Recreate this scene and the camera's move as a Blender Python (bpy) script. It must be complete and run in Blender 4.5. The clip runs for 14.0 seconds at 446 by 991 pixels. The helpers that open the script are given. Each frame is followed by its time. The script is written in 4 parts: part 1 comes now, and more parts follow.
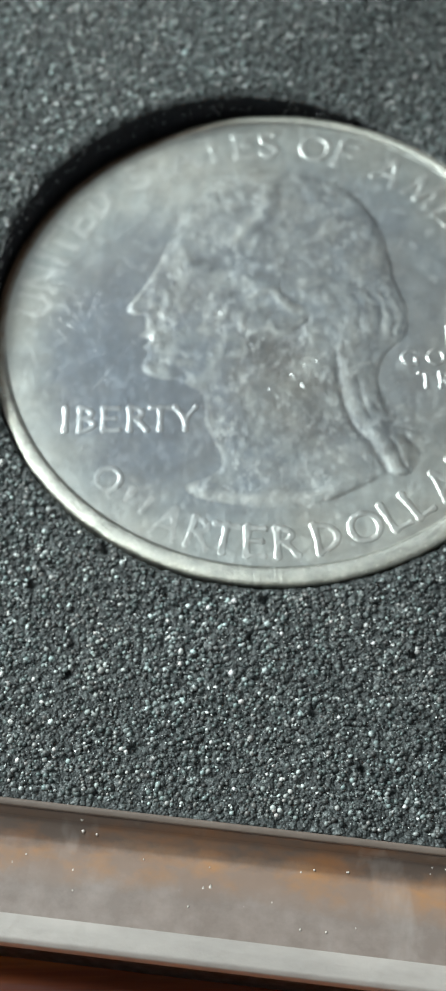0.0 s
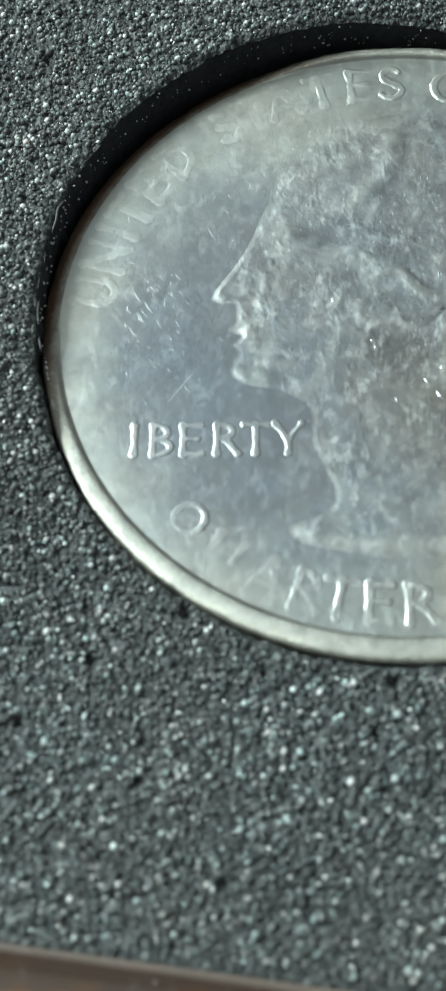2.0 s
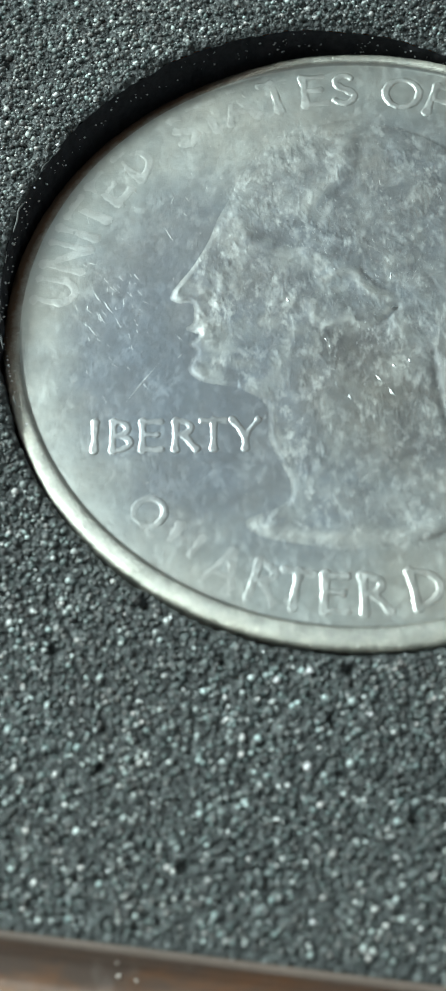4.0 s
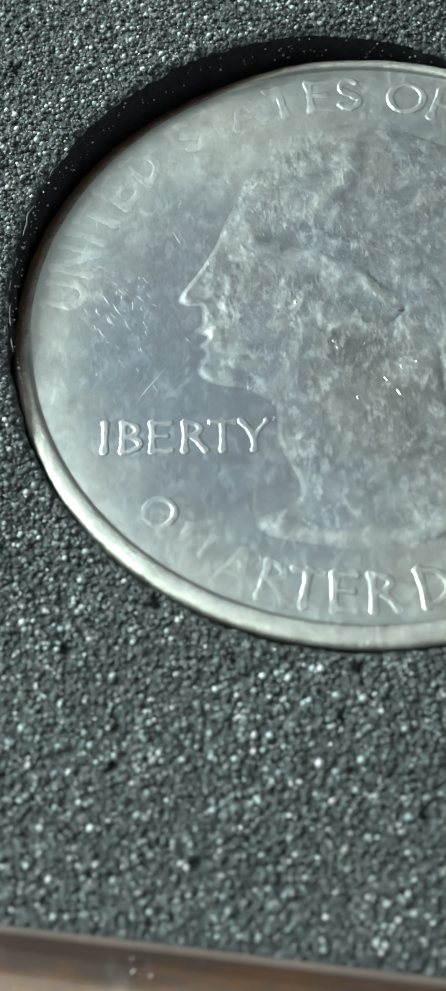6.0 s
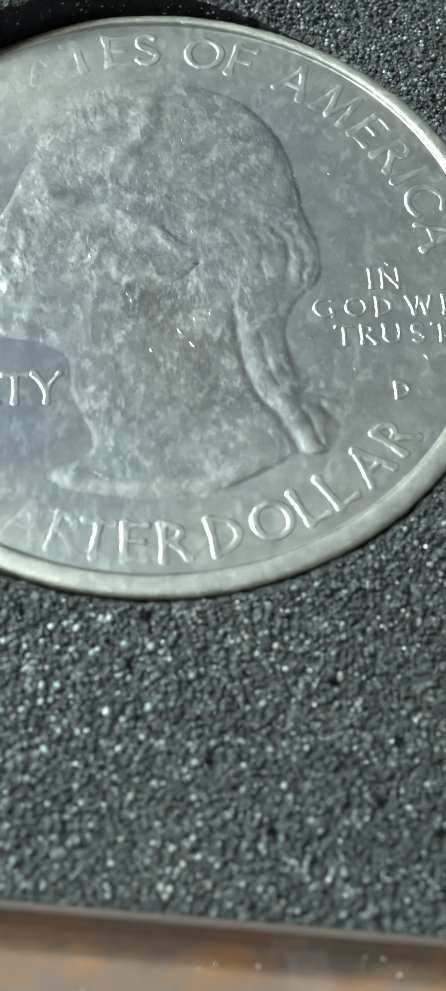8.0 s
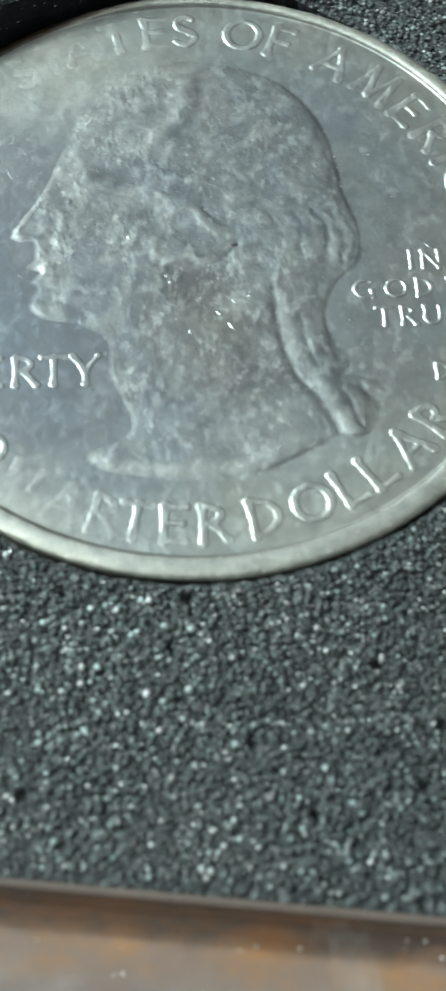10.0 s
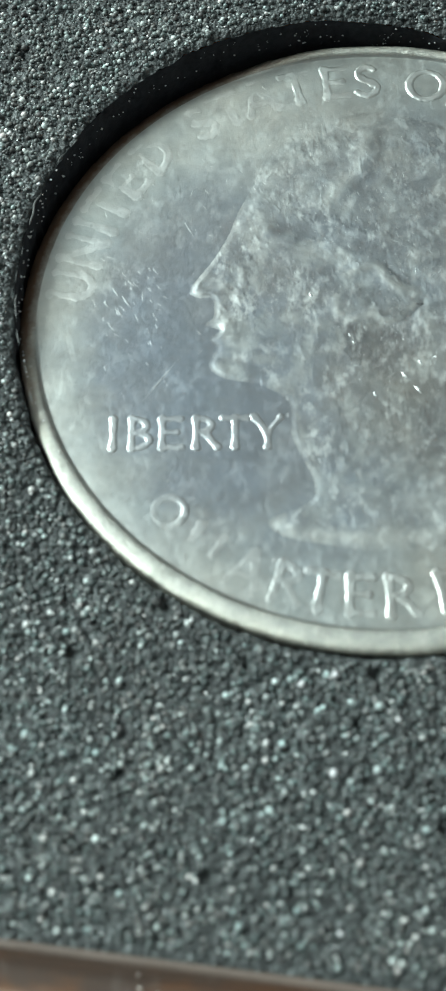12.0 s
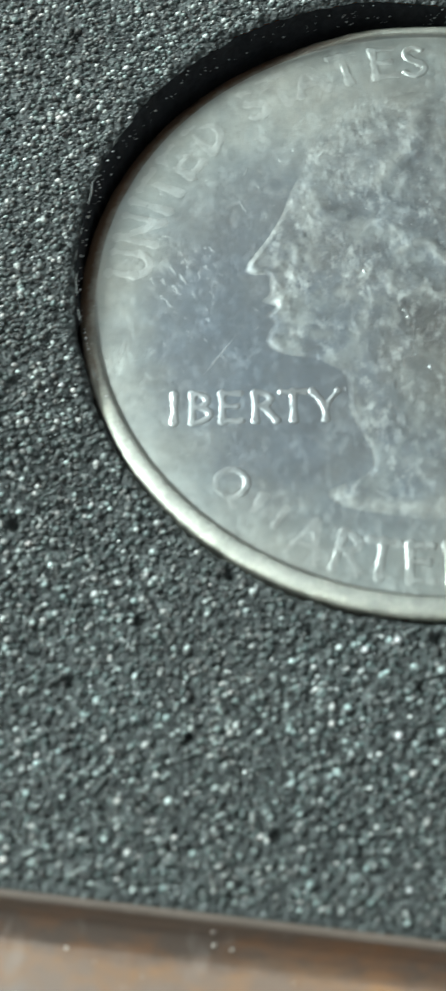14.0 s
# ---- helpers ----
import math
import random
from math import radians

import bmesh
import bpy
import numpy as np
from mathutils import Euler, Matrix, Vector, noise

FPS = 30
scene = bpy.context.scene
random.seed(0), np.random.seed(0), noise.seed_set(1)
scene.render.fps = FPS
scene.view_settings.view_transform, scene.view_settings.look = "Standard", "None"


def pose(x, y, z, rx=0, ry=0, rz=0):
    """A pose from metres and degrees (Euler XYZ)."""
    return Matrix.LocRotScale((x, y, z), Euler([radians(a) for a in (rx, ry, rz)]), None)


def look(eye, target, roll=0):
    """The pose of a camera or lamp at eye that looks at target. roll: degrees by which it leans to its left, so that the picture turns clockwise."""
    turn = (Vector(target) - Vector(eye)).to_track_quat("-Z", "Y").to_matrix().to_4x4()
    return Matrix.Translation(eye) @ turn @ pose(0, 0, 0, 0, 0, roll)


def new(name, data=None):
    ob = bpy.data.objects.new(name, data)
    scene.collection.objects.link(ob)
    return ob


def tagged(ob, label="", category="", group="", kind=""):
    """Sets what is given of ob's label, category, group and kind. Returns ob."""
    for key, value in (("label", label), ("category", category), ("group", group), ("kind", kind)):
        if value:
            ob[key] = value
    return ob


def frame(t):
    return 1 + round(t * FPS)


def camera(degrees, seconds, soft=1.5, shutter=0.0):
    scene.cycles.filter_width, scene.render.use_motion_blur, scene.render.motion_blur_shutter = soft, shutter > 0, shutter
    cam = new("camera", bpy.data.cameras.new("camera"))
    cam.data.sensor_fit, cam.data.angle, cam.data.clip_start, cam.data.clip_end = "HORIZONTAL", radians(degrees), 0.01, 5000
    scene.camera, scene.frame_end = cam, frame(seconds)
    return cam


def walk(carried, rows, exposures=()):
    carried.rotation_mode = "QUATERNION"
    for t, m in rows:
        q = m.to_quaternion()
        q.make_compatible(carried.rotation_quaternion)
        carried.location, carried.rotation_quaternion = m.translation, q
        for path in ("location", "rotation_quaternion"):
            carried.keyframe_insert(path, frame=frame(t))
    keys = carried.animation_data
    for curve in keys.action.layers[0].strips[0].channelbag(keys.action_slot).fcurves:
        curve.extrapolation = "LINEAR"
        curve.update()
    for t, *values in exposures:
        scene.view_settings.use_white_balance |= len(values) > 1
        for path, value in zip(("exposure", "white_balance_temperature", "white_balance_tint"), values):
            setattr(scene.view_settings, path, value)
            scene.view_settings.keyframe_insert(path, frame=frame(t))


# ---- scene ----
cam = camera(16.0, 14.0, soft=2.0, shutter=0.5)
PATH = [
    (0, (-0.00216, -0.03904, 0.05593), (-0.00227, -0.01481, 0.01219), -1.10),
    (0.034, (-0.00214, -0.03848, 0.05505), (-0.00230, -0.01429, 0.01129), -1.24),
    (0.1, (-0.00241, -0.03371, 0.04733), (-0.00274, -0.00993, 0.00335), -1.74),
    (0.2, (-0.00250, -0.03266, 0.04516), (-0.00300, -0.00862, 0.00133), -2.01),
    (0.3, (-0.00245, -0.03271, 0.04434), (-0.00290, -0.00837, 0.00067), -1.92),
    (0.5, (-0.00189, -0.03085, 0.04337), (-0.00322, -0.00756, -0.00085), -4.07),
    (0.7, (-0.00206, -0.03007, 0.04190), (-0.00416, -0.00659, -0.00219), -5.28),
    (0.8, (-0.00225, -0.02969, 0.04298), (-0.00472, -0.00642, -0.00120), -6.40),
    (0.9, (-0.00264, -0.02967, 0.04280), (-0.00548, -0.00636, -0.00135), -7.03),
    (1, (-0.00301, -0.03018, 0.04262), (-0.00622, -0.00686, -0.00149), -7.66),
    (1.1, (-0.00292, -0.03030, 0.04277), (-0.00606, -0.00710, -0.00141), -7.59),
    (1.5, (-0.00283, -0.03049, 0.04336), (-0.00564, -0.00780, -0.00110), -7.28),
    (2, (-0.00295, -0.02952, 0.04440), (-0.00588, -0.00647, 0.00013), -7.38),
    (2.5, (-0.00295, -0.02947, 0.04478), (-0.00565, -0.00626, 0.00058), -6.99),
    (3, (-0.00282, -0.02992, 0.04497), (-0.00501, -0.00675, 0.00071), -6.05),
    (5.5, (-0.00354, -0.03071, 0.04564), (-0.00462, -0.00733, 0.00146), -3.37),
    (6, (-0.00357, -0.03096, 0.04558), (-0.00483, -0.00742, 0.00149), -4.03),
    (6.3, (-0.00413, -0.03110, 0.04572), (-0.00444, -0.00731, 0.00175), -1.92),
    (6.4, (-0.00394, -0.03098, 0.04605), (-0.00382, -0.00742, 0.00194), -1.22),
    (6.5, (-0.00322, -0.03090, 0.04636), (-0.00268, -0.00758, 0.00213), -0.51),
    (6.6, (-0.00216, -0.03139, 0.04581), (-0.00119, -0.00793, 0.00167), -0.04),
    (6.7, (-0.00138, -0.03183, 0.04527), (0.00001, -0.00825, 0.00120), 0.42),
    (7, (-0.00089, -0.03193, 0.04537), (0.00126, -0.00882, 0.00108), 2.57),
    (7.5, (-0.00054, -0.03232, 0.04518), (0.00235, -0.00918, 0.00095), 4.17),
    (7.7, (-0.00094, -0.03200, 0.04511), (0.00187, -0.00896, 0.00083), 4.20),
    (9.8, (-0.00042, -0.03246, 0.04475), (0.00125, -0.00948, 0.00038), 1.08),
    (10, (-0.00109, -0.03222, 0.04467), (0.00050, -0.00935, 0.00024), 1.42),
    (10.2, (-0.00149, -0.03156, 0.04469), (-0.00077, -0.00884, 0.00016), -0.20),
    (10.5, (-0.00260, -0.03088, 0.04374), (-0.00322, -0.00770, -0.00055), -2.85),
    (11, (-0.00383, -0.03035, 0.04385), (-0.00485, -0.00691, -0.00031), -3.19),
    (11.5, (-0.00405, -0.03017, 0.04377), (-0.00518, -0.00672, -0.00038), -3.25),
    (12, (-0.00387, -0.03008, 0.04407), (-0.00525, -0.00663, -0.00006), -3.91),
    (12.5, (-0.00352, -0.03049, 0.04403), (-0.00485, -0.00709, -0.00014), -4.12),
    (12.8, (-0.00308, -0.03041, 0.04380), (-0.00440, -0.00699, -0.00036), -4.21),
    (12.9, (-0.00305, -0.03058, 0.04360), (-0.00435, -0.00714, -0.00055), -4.31),
    (13, (-0.00252, -0.03045, 0.04340), (-0.00380, -0.00700, -0.00074), -4.41),
    (13.1, (-0.00198, -0.03077, 0.04354), (-0.00322, -0.00748, -0.00069), -4.28),
    (13.2, (-0.00235, -0.03050, 0.04367), (-0.00354, -0.00735, -0.00064), -4.15),
    (13.5, (-0.00388, -0.03003, 0.04453), (-0.00489, -0.00713, 0.00009), -3.74),
    (14, (-0.00558, -0.03109, 0.04489), (-0.00719, -0.00794, 0.00060), -4.97),
]
walk(cam, [(t, look(eye, target, roll)) for t, eye, target, roll in PATH], [
    (0.0, 0.79, 5930, -1), (0.5, 0.80, 5890, -3.5), (1.0, 0.88, 5865, -5), (1.5, 0.80, 5840, -5.5), (2.0, 0.74, 5815, -7), (2.5, 0.72, 5800, -7.5), (3.0, 0.80, 5800, -7.5),
    (5.5, 0.83, 5740, -7.5), (6.0, 0.81, 5730, -7.5), (6.5, 0.79, 5730, -7.5), (7.5, 0.78, 5800, -7.5), (10.0, 0.65, 5740, -7.5), (10.5, 0.79, 5900, -7.5), (11.0, 0.68, 5880, -7.5), (11.5, 0.68, 5850, -7.5),
    (12.0, 0.85, 5830, -7.5), (12.5, 0.83, 5830, -7.5), (13.0, 0.70, 5840, -7.5), (13.5, 0.62, 5850, -7.5), (14.0, 0.91, 5840, -7.5),
])
cam.data.dof.use_dof = True
cam.data.dof.focus_distance = 0.0568
cam.data.dof.aperture_fstop = 142.0

# ---- light: daylight from one window, high on the west side of a plain room ----
WINDOW = Vector((-1.42, 0.75, 1.34))  # the middle of the opening
WINDOW_SIZE = 0.95
world = bpy.data.worlds.new("sky")
scene.world = world
world.use_nodes = True
wn = world.node_tree.nodes
sky = wn.new("ShaderNodeTexSky")
sky.sky_type = "NISHITA"
sky.sun_disc = False
sky.sun_elevation = radians(42)
sky.sun_rotation = radians(120)
world.node_tree.links.new(sky.outputs[0], wn["Background"].inputs[0])
wn["Background"].inputs[1].default_value = 0.1
daylight = new("window_daylight", bpy.data.lights.new("window_daylight", "AREA"))
daylight.data.shape, daylight.data.size = "SQUARE", WINDOW_SIZE
daylight.data.energy = 70.0
daylight.data.color = (1.0, 0.985, 0.96)
daylight.matrix_world = look(WINDOW, WINDOW + Vector((1, 0, 0)))

MM = 0.001
CASE_TURN = -7.69  # the case lies turned against the coin's upright
FRONT = -21.67  # the foam's front edge in the case's own frame, mm


# ---- materials ----
class Mat:
    """A node material with short ways to add textures in millimetres of the object."""

    def __init__(self, name, placed=False, **values):
        self.m = bpy.data.materials.new(name)
        self.m.use_nodes = True
        self.t = self.m.node_tree
        self.b = self.t.nodes["Principled BSDF"]
        co = self.t.nodes.new("ShaderNodeTexCoord")
        mp = self.t.nodes.new("ShaderNodeMapping")
        mp.inputs["Scale"].default_value = (1000, 1000, 1000)
        if placed:  # one pattern over all parts of the coin, which lies at the world's origin
            co = self.t.nodes.new("ShaderNodeNewGeometry")
        self.t.links.new(co.outputs["Position" if placed else "Object"], mp.inputs["Vector"])
        self.mm = mp.outputs[0]
        for k, v in values.items():
            self.b.inputs[k.replace("_", " ")].default_value = v

    def node(self, kind, ins=None, **attrs):
        n = self.t.nodes.new(kind)
        if "operation" in attrs:
            n.operation = attrs["operation"]
        if "data_type" in attrs:
            n.data_type, n.blend_type = attrs["data_type"], attrs["blend_type"]
        for k, v in (ins or {}).items():
            if hasattr(v, "links"):
                self.t.links.new(v, n.inputs[k])
            else:
                n.inputs[k].default_value = v
        return n

    def noise(self, scale, detail=4.0, rough=0.55, stretch=None, turn=0.0):
        v = self.mm
        if stretch:
            v = self.node("ShaderNodeMapping", {"Vector": v, "Scale": stretch, "Rotation": (0, 0, radians(turn))}).outputs[0]
        return self.node("ShaderNodeTexNoise", {"Vector": v, "Scale": scale, "Detail": detail, "Roughness": rough}).outputs["Fac"]

    def ramp(self, fac, *stops):
        n = self.node("ShaderNodeValToRGB", {"Fac": fac})
        r = n.color_ramp.elements
        while len(r) < len(stops):
            r.new(0.5)
        for e, (p, c) in zip(r, stops):
            e.position = p
            e.color = (c, c, c, 1) if not isinstance(c, tuple) else (*c, 1)
        return n.outputs["Color"]

    def mix(self, fac, a, b, mode="MIX"):
        n = self.node("ShaderNodeMix", data_type="RGBA", blend_type=mode)
        for k, v in ((0, fac), (6, a), (7, b)):
            if hasattr(v, "links"):
                self.t.links.new(v, n.inputs[k])
            else:
                n.inputs[k].default_value = (*v, 1) if isinstance(v, tuple) else v
        return n.outputs[2]

    def math(self, op, a, b=0.0):
        return self.node("ShaderNodeMath", {0: a, 1: b}, operation=op).outputs[0]

    def bump(self, height, distance, strength=1.0, under=None):
        ins = {"Height": height, "Distance": distance, "Strength": strength}
        if under is not None:
            ins["Normal"] = under
        return self.node("ShaderNodeBump", ins).outputs[0]

    def set(self, name, out):
        self.t.links.new(out, self.b.inputs[name])


def coin_metal(name, rubbed=0.0, stained=0.0, worn=0.0):
    """rubbed: the bare, brighter metal of raised edges; stained: patchy brown and blue, with the ear hollow's shade
    painted in; worn: frosted by fine nicks.
    """
    m = Mat(name, True, Metallic=1.0)
    big, mid, fine = m.noise(0.22, 3), m.noise(1.1, 6, 0.7), m.noise(7.0, 4, 0.7)
    sep = m.node("ShaderNodeSeparateXYZ", {0: m.mm})
    far = m.math("SQRT", m.math("ADD", m.math("MULTIPLY", sep.outputs[0], sep.outputs[0]), m.math("MULTIPLY", sep.outputs[1], sep.outputs[1])))
    frosty = m.ramp(m.math("ADD", m.math("DIVIDE", far, 14.0), m.math("MULTIPLY", big, 0.35)), (0.70, 0.0), (0.88, 1.0))
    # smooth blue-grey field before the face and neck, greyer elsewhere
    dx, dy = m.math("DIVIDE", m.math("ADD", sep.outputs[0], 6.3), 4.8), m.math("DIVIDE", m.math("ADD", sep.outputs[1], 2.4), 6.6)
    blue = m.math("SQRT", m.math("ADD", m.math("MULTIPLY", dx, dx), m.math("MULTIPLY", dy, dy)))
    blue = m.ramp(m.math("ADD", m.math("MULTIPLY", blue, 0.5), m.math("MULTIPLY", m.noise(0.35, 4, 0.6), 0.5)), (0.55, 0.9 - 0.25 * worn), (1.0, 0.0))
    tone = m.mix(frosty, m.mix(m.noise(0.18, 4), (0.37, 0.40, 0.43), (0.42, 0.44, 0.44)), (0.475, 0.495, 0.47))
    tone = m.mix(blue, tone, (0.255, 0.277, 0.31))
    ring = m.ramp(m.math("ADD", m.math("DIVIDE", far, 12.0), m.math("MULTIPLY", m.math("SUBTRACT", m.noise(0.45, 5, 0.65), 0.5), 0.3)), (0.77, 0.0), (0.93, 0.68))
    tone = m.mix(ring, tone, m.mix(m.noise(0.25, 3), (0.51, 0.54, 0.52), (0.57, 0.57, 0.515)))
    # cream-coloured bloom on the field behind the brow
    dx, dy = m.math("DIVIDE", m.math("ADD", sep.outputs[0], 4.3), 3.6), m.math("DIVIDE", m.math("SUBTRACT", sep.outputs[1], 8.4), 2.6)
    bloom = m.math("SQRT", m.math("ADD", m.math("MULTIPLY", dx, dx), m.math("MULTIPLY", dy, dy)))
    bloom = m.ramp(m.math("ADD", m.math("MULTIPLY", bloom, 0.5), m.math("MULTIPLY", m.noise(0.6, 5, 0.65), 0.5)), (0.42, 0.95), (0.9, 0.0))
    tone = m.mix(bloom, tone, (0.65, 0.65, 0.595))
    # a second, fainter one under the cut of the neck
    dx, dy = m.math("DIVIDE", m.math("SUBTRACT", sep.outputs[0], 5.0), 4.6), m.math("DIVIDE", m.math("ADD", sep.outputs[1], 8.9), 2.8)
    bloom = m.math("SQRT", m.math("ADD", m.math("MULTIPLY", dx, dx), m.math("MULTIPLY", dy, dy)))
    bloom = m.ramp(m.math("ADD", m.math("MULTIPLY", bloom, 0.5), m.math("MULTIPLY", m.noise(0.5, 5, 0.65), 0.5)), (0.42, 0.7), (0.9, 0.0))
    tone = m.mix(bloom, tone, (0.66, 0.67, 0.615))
    grime = m.ramp(mid, (0.36, 1.0), (0.62, 0.0))
    tone = m.mix(m.math("MULTIPLY", grime, 0.3 + 0.25 * worn), tone, (0.25, 0.255, 0.255))
    if stained:
        dx, dy = m.math("DIVIDE", m.math("SUBTRACT", sep.outputs[0], 0.6), 3.2), m.math("DIVIDE", m.math("ADD", sep.outputs[1], 3.0), 4.2)
        spread = m.math("SQRT", m.math("ADD", m.math("MULTIPLY", dx, dx), m.math("MULTIPLY", dy, dy)))
        brown = m.ramp(m.math("ADD", m.math("MULTIPLY", spread, 0.5), m.noise(0.3, 5, 0.62)), (0.55, 1.0), (1.15, 0.0))
        tone = m.mix(m.math("MULTIPLY", brown, 0.65 * stained), tone, (0.31, 0.305, 0.28))
        # shade of the hollow under the ear, painted as a dark spot
        dx, dy = m.math("ADD", sep.outputs[0], 0.1), m.math("ADD", sep.outputs[1], 1.1)
        spread = m.math("SQRT", m.math("ADD", m.math("MULTIPLY", dx, dx), m.math("MULTIPLY", dy, dy)))
        spot = m.ramp(m.math("ADD", m.math("MULTIPLY", spread, 0.3), m.noise(0.7, 5, 0.62)), (0.55, 1.0), (1.1, 0.0))
        tone = m.mix(m.math("MULTIPLY", spot, 0.62 * stained), tone, (0.18, 0.18, 0.185))
        pale = m.ramp(m.noise(0.8, 5, 0.62, (1.0, 0.7, 1.0), 35), (0.47, 0.0), (0.66, 1.0))
        pale = m.math("MULTIPLY", pale, m.math("SUBTRACT", 1.0, m.math("MULTIPLY", blue, 0.7 * (1.0 - worn))))
        tone = m.mix(m.math("MULTIPLY", pale, 0.48 * stained), tone, (0.6, 0.62, 0.59))
    tint = m.mix(m.ramp(m.noise(0.21, 4, 0.6), (0.38, 0.0), (0.62, 1.0)), (0.98, 1.0, 1.015), (1.03, 1.0, 0.965))
    tone = m.mix(1.0, tone, tint, "MULTIPLY")
    if worn:  # wear with painted light: raised details pale, hollows dark
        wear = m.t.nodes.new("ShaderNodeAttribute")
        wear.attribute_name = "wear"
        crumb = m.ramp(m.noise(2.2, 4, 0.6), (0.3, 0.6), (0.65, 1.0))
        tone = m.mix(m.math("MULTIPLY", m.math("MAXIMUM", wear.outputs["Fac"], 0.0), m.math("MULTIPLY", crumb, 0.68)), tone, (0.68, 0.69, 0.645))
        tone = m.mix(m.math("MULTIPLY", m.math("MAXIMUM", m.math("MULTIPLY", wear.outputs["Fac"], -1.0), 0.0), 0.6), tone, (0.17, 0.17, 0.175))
    frost = m.ramp(m.noise(3.4, 5, 0.68, (1.0, 0.6, 1.0), 40), (0.5, 0.0), (0.74 - 0.06 * worn, 1.0))
    patch = m.ramp(m.noise(0.5, 3, 0.6), (0.4, 0.25), (0.6, 1.0))
    calm = m.math("SUBTRACT", 1.0, m.math("MULTIPLY", blue, 0.75 * (1.0 - worn)))
    patch = m.math("MULTIPLY", patch, calm)
    tone = m.mix(m.math("MULTIPLY", m.math("MULTIPLY", frost, patch), 0.38 + 0.18 * worn), tone, (0.70, 0.72, 0.69))
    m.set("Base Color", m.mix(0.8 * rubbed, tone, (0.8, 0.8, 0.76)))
    m.set("Roughness", m.ramp(m.mix(0.5, mid, frost), (0.2, 0.39), (0.7, 0.54)))
    n = m.bump(fine, 0.006 * MM, 0.6)
    n = m.bump(mid, 0.027 * MM, 0.5, n)
    for scale, stretch, turn, cut in ((3.4, (1.0, 0.3, 1.0), 38, 0.66), (4.4, (1.0, 0.35, 1.0), 62, 0.67), (5.5, (1.0, 0.5, 1.0), 15, 0.69)):
        nick = m.ramp(m.noise(scale, 2, 0.5, stretch, turn), (cut - 0.03 * worn, 0.0), (cut + 0.12, 1.0))
        n = m.bump(nick, (0.003 + 0.003 * worn) * MM, 0.6, n)
    m.set("Normal", n)
    return m.m


def rim_metal():
    """The rim: bare and pale where hands rub it, shade painted brown on one stretch."""
    m = Mat("rim_cupronickel", True, Metallic=1.0)
    sep = m.node("ShaderNodeSeparateXYZ", {0: m.mm})
    side = m.math("SUBTRACT", m.math("MULTIPLY", sep.outputs[1], 0.6), sep.outputs[0])
    side = m.ramp(m.math("ADD", m.math("DIVIDE", side, 24.0), m.math("MULTIPLY", m.noise(0.5, 4), 0.15)), (0.40, 0.0), (0.58, 1.0))
    far = m.math("SQRT", m.math("ADD", m.math("MULTIPLY", sep.outputs[0], sep.outputs[0]), m.math("MULTIPLY", sep.outputs[1], sep.outputs[1])))
    # the foam wall's shade on the rim, painted as a brown gradient
    shaded = m.math("MULTIPLY", side, m.ramp(m.math("ADD", m.math("SUBTRACT", far, 11.5), m.math("MULTIPLY", m.math("SUBTRACT", m.noise(1.4, 6, 0.7), 0.5), 0.55)), (-0.12, 0.0), (0.36, 1.0)))
    tone = m.mix(m.ramp(m.noise(1.1, 7, 0.75), (0.40, 0.0), (0.62, 1.0)), (0.37, 0.375, 0.35), (0.52, 0.52, 0.48))
    tone = m.mix(m.math("MULTIPLY", m.ramp(m.noise(3.4, 5, 0.7), (0.52, 0.0), (0.7, 1.0)), 0.5), tone, (0.36, 0.35, 0.315))
    tone = m.mix(m.math("MULTIPLY", m.ramp(m.noise(5.0, 3, 0.6), (0.62, 0.0), (0.72, 1.0)), 0.6), tone, (0.75, 0.75, 0.7))
    # the rim's flat is dull; wear and a painted highlight brighten its outer corner
    bare = m.ramp(m.math("ADD", m.math("SUBTRACT", far, 11.5), m.math("MULTIPLY", m.math("SUBTRACT", m.noise(1.3, 5, 0.7), 0.5), 0.7)), (0.1, 0.0), (0.6, 1.0))
    tone = m.mix(1.0, tone, m.mix(bare, (0.97, 0.97, 0.95), (1.12, 1.1, 1.03)), "MULTIPLY")
    m.set("Base Color", m.mix(shaded, tone, (0.2, 0.13, 0.088)))
    m.set("Roughness", m.ramp(m.noise(1.6, 4), (0.3, 0.42), (0.7, 0.58)))
    n = m.bump(m.noise(9.0, 4, 0.75), 0.03 * MM, 0.9)
    m.set("Normal", m.bump(m.noise(2.2, 5, 0.65), 0.03 * MM, 0.6, n))
    return m.m


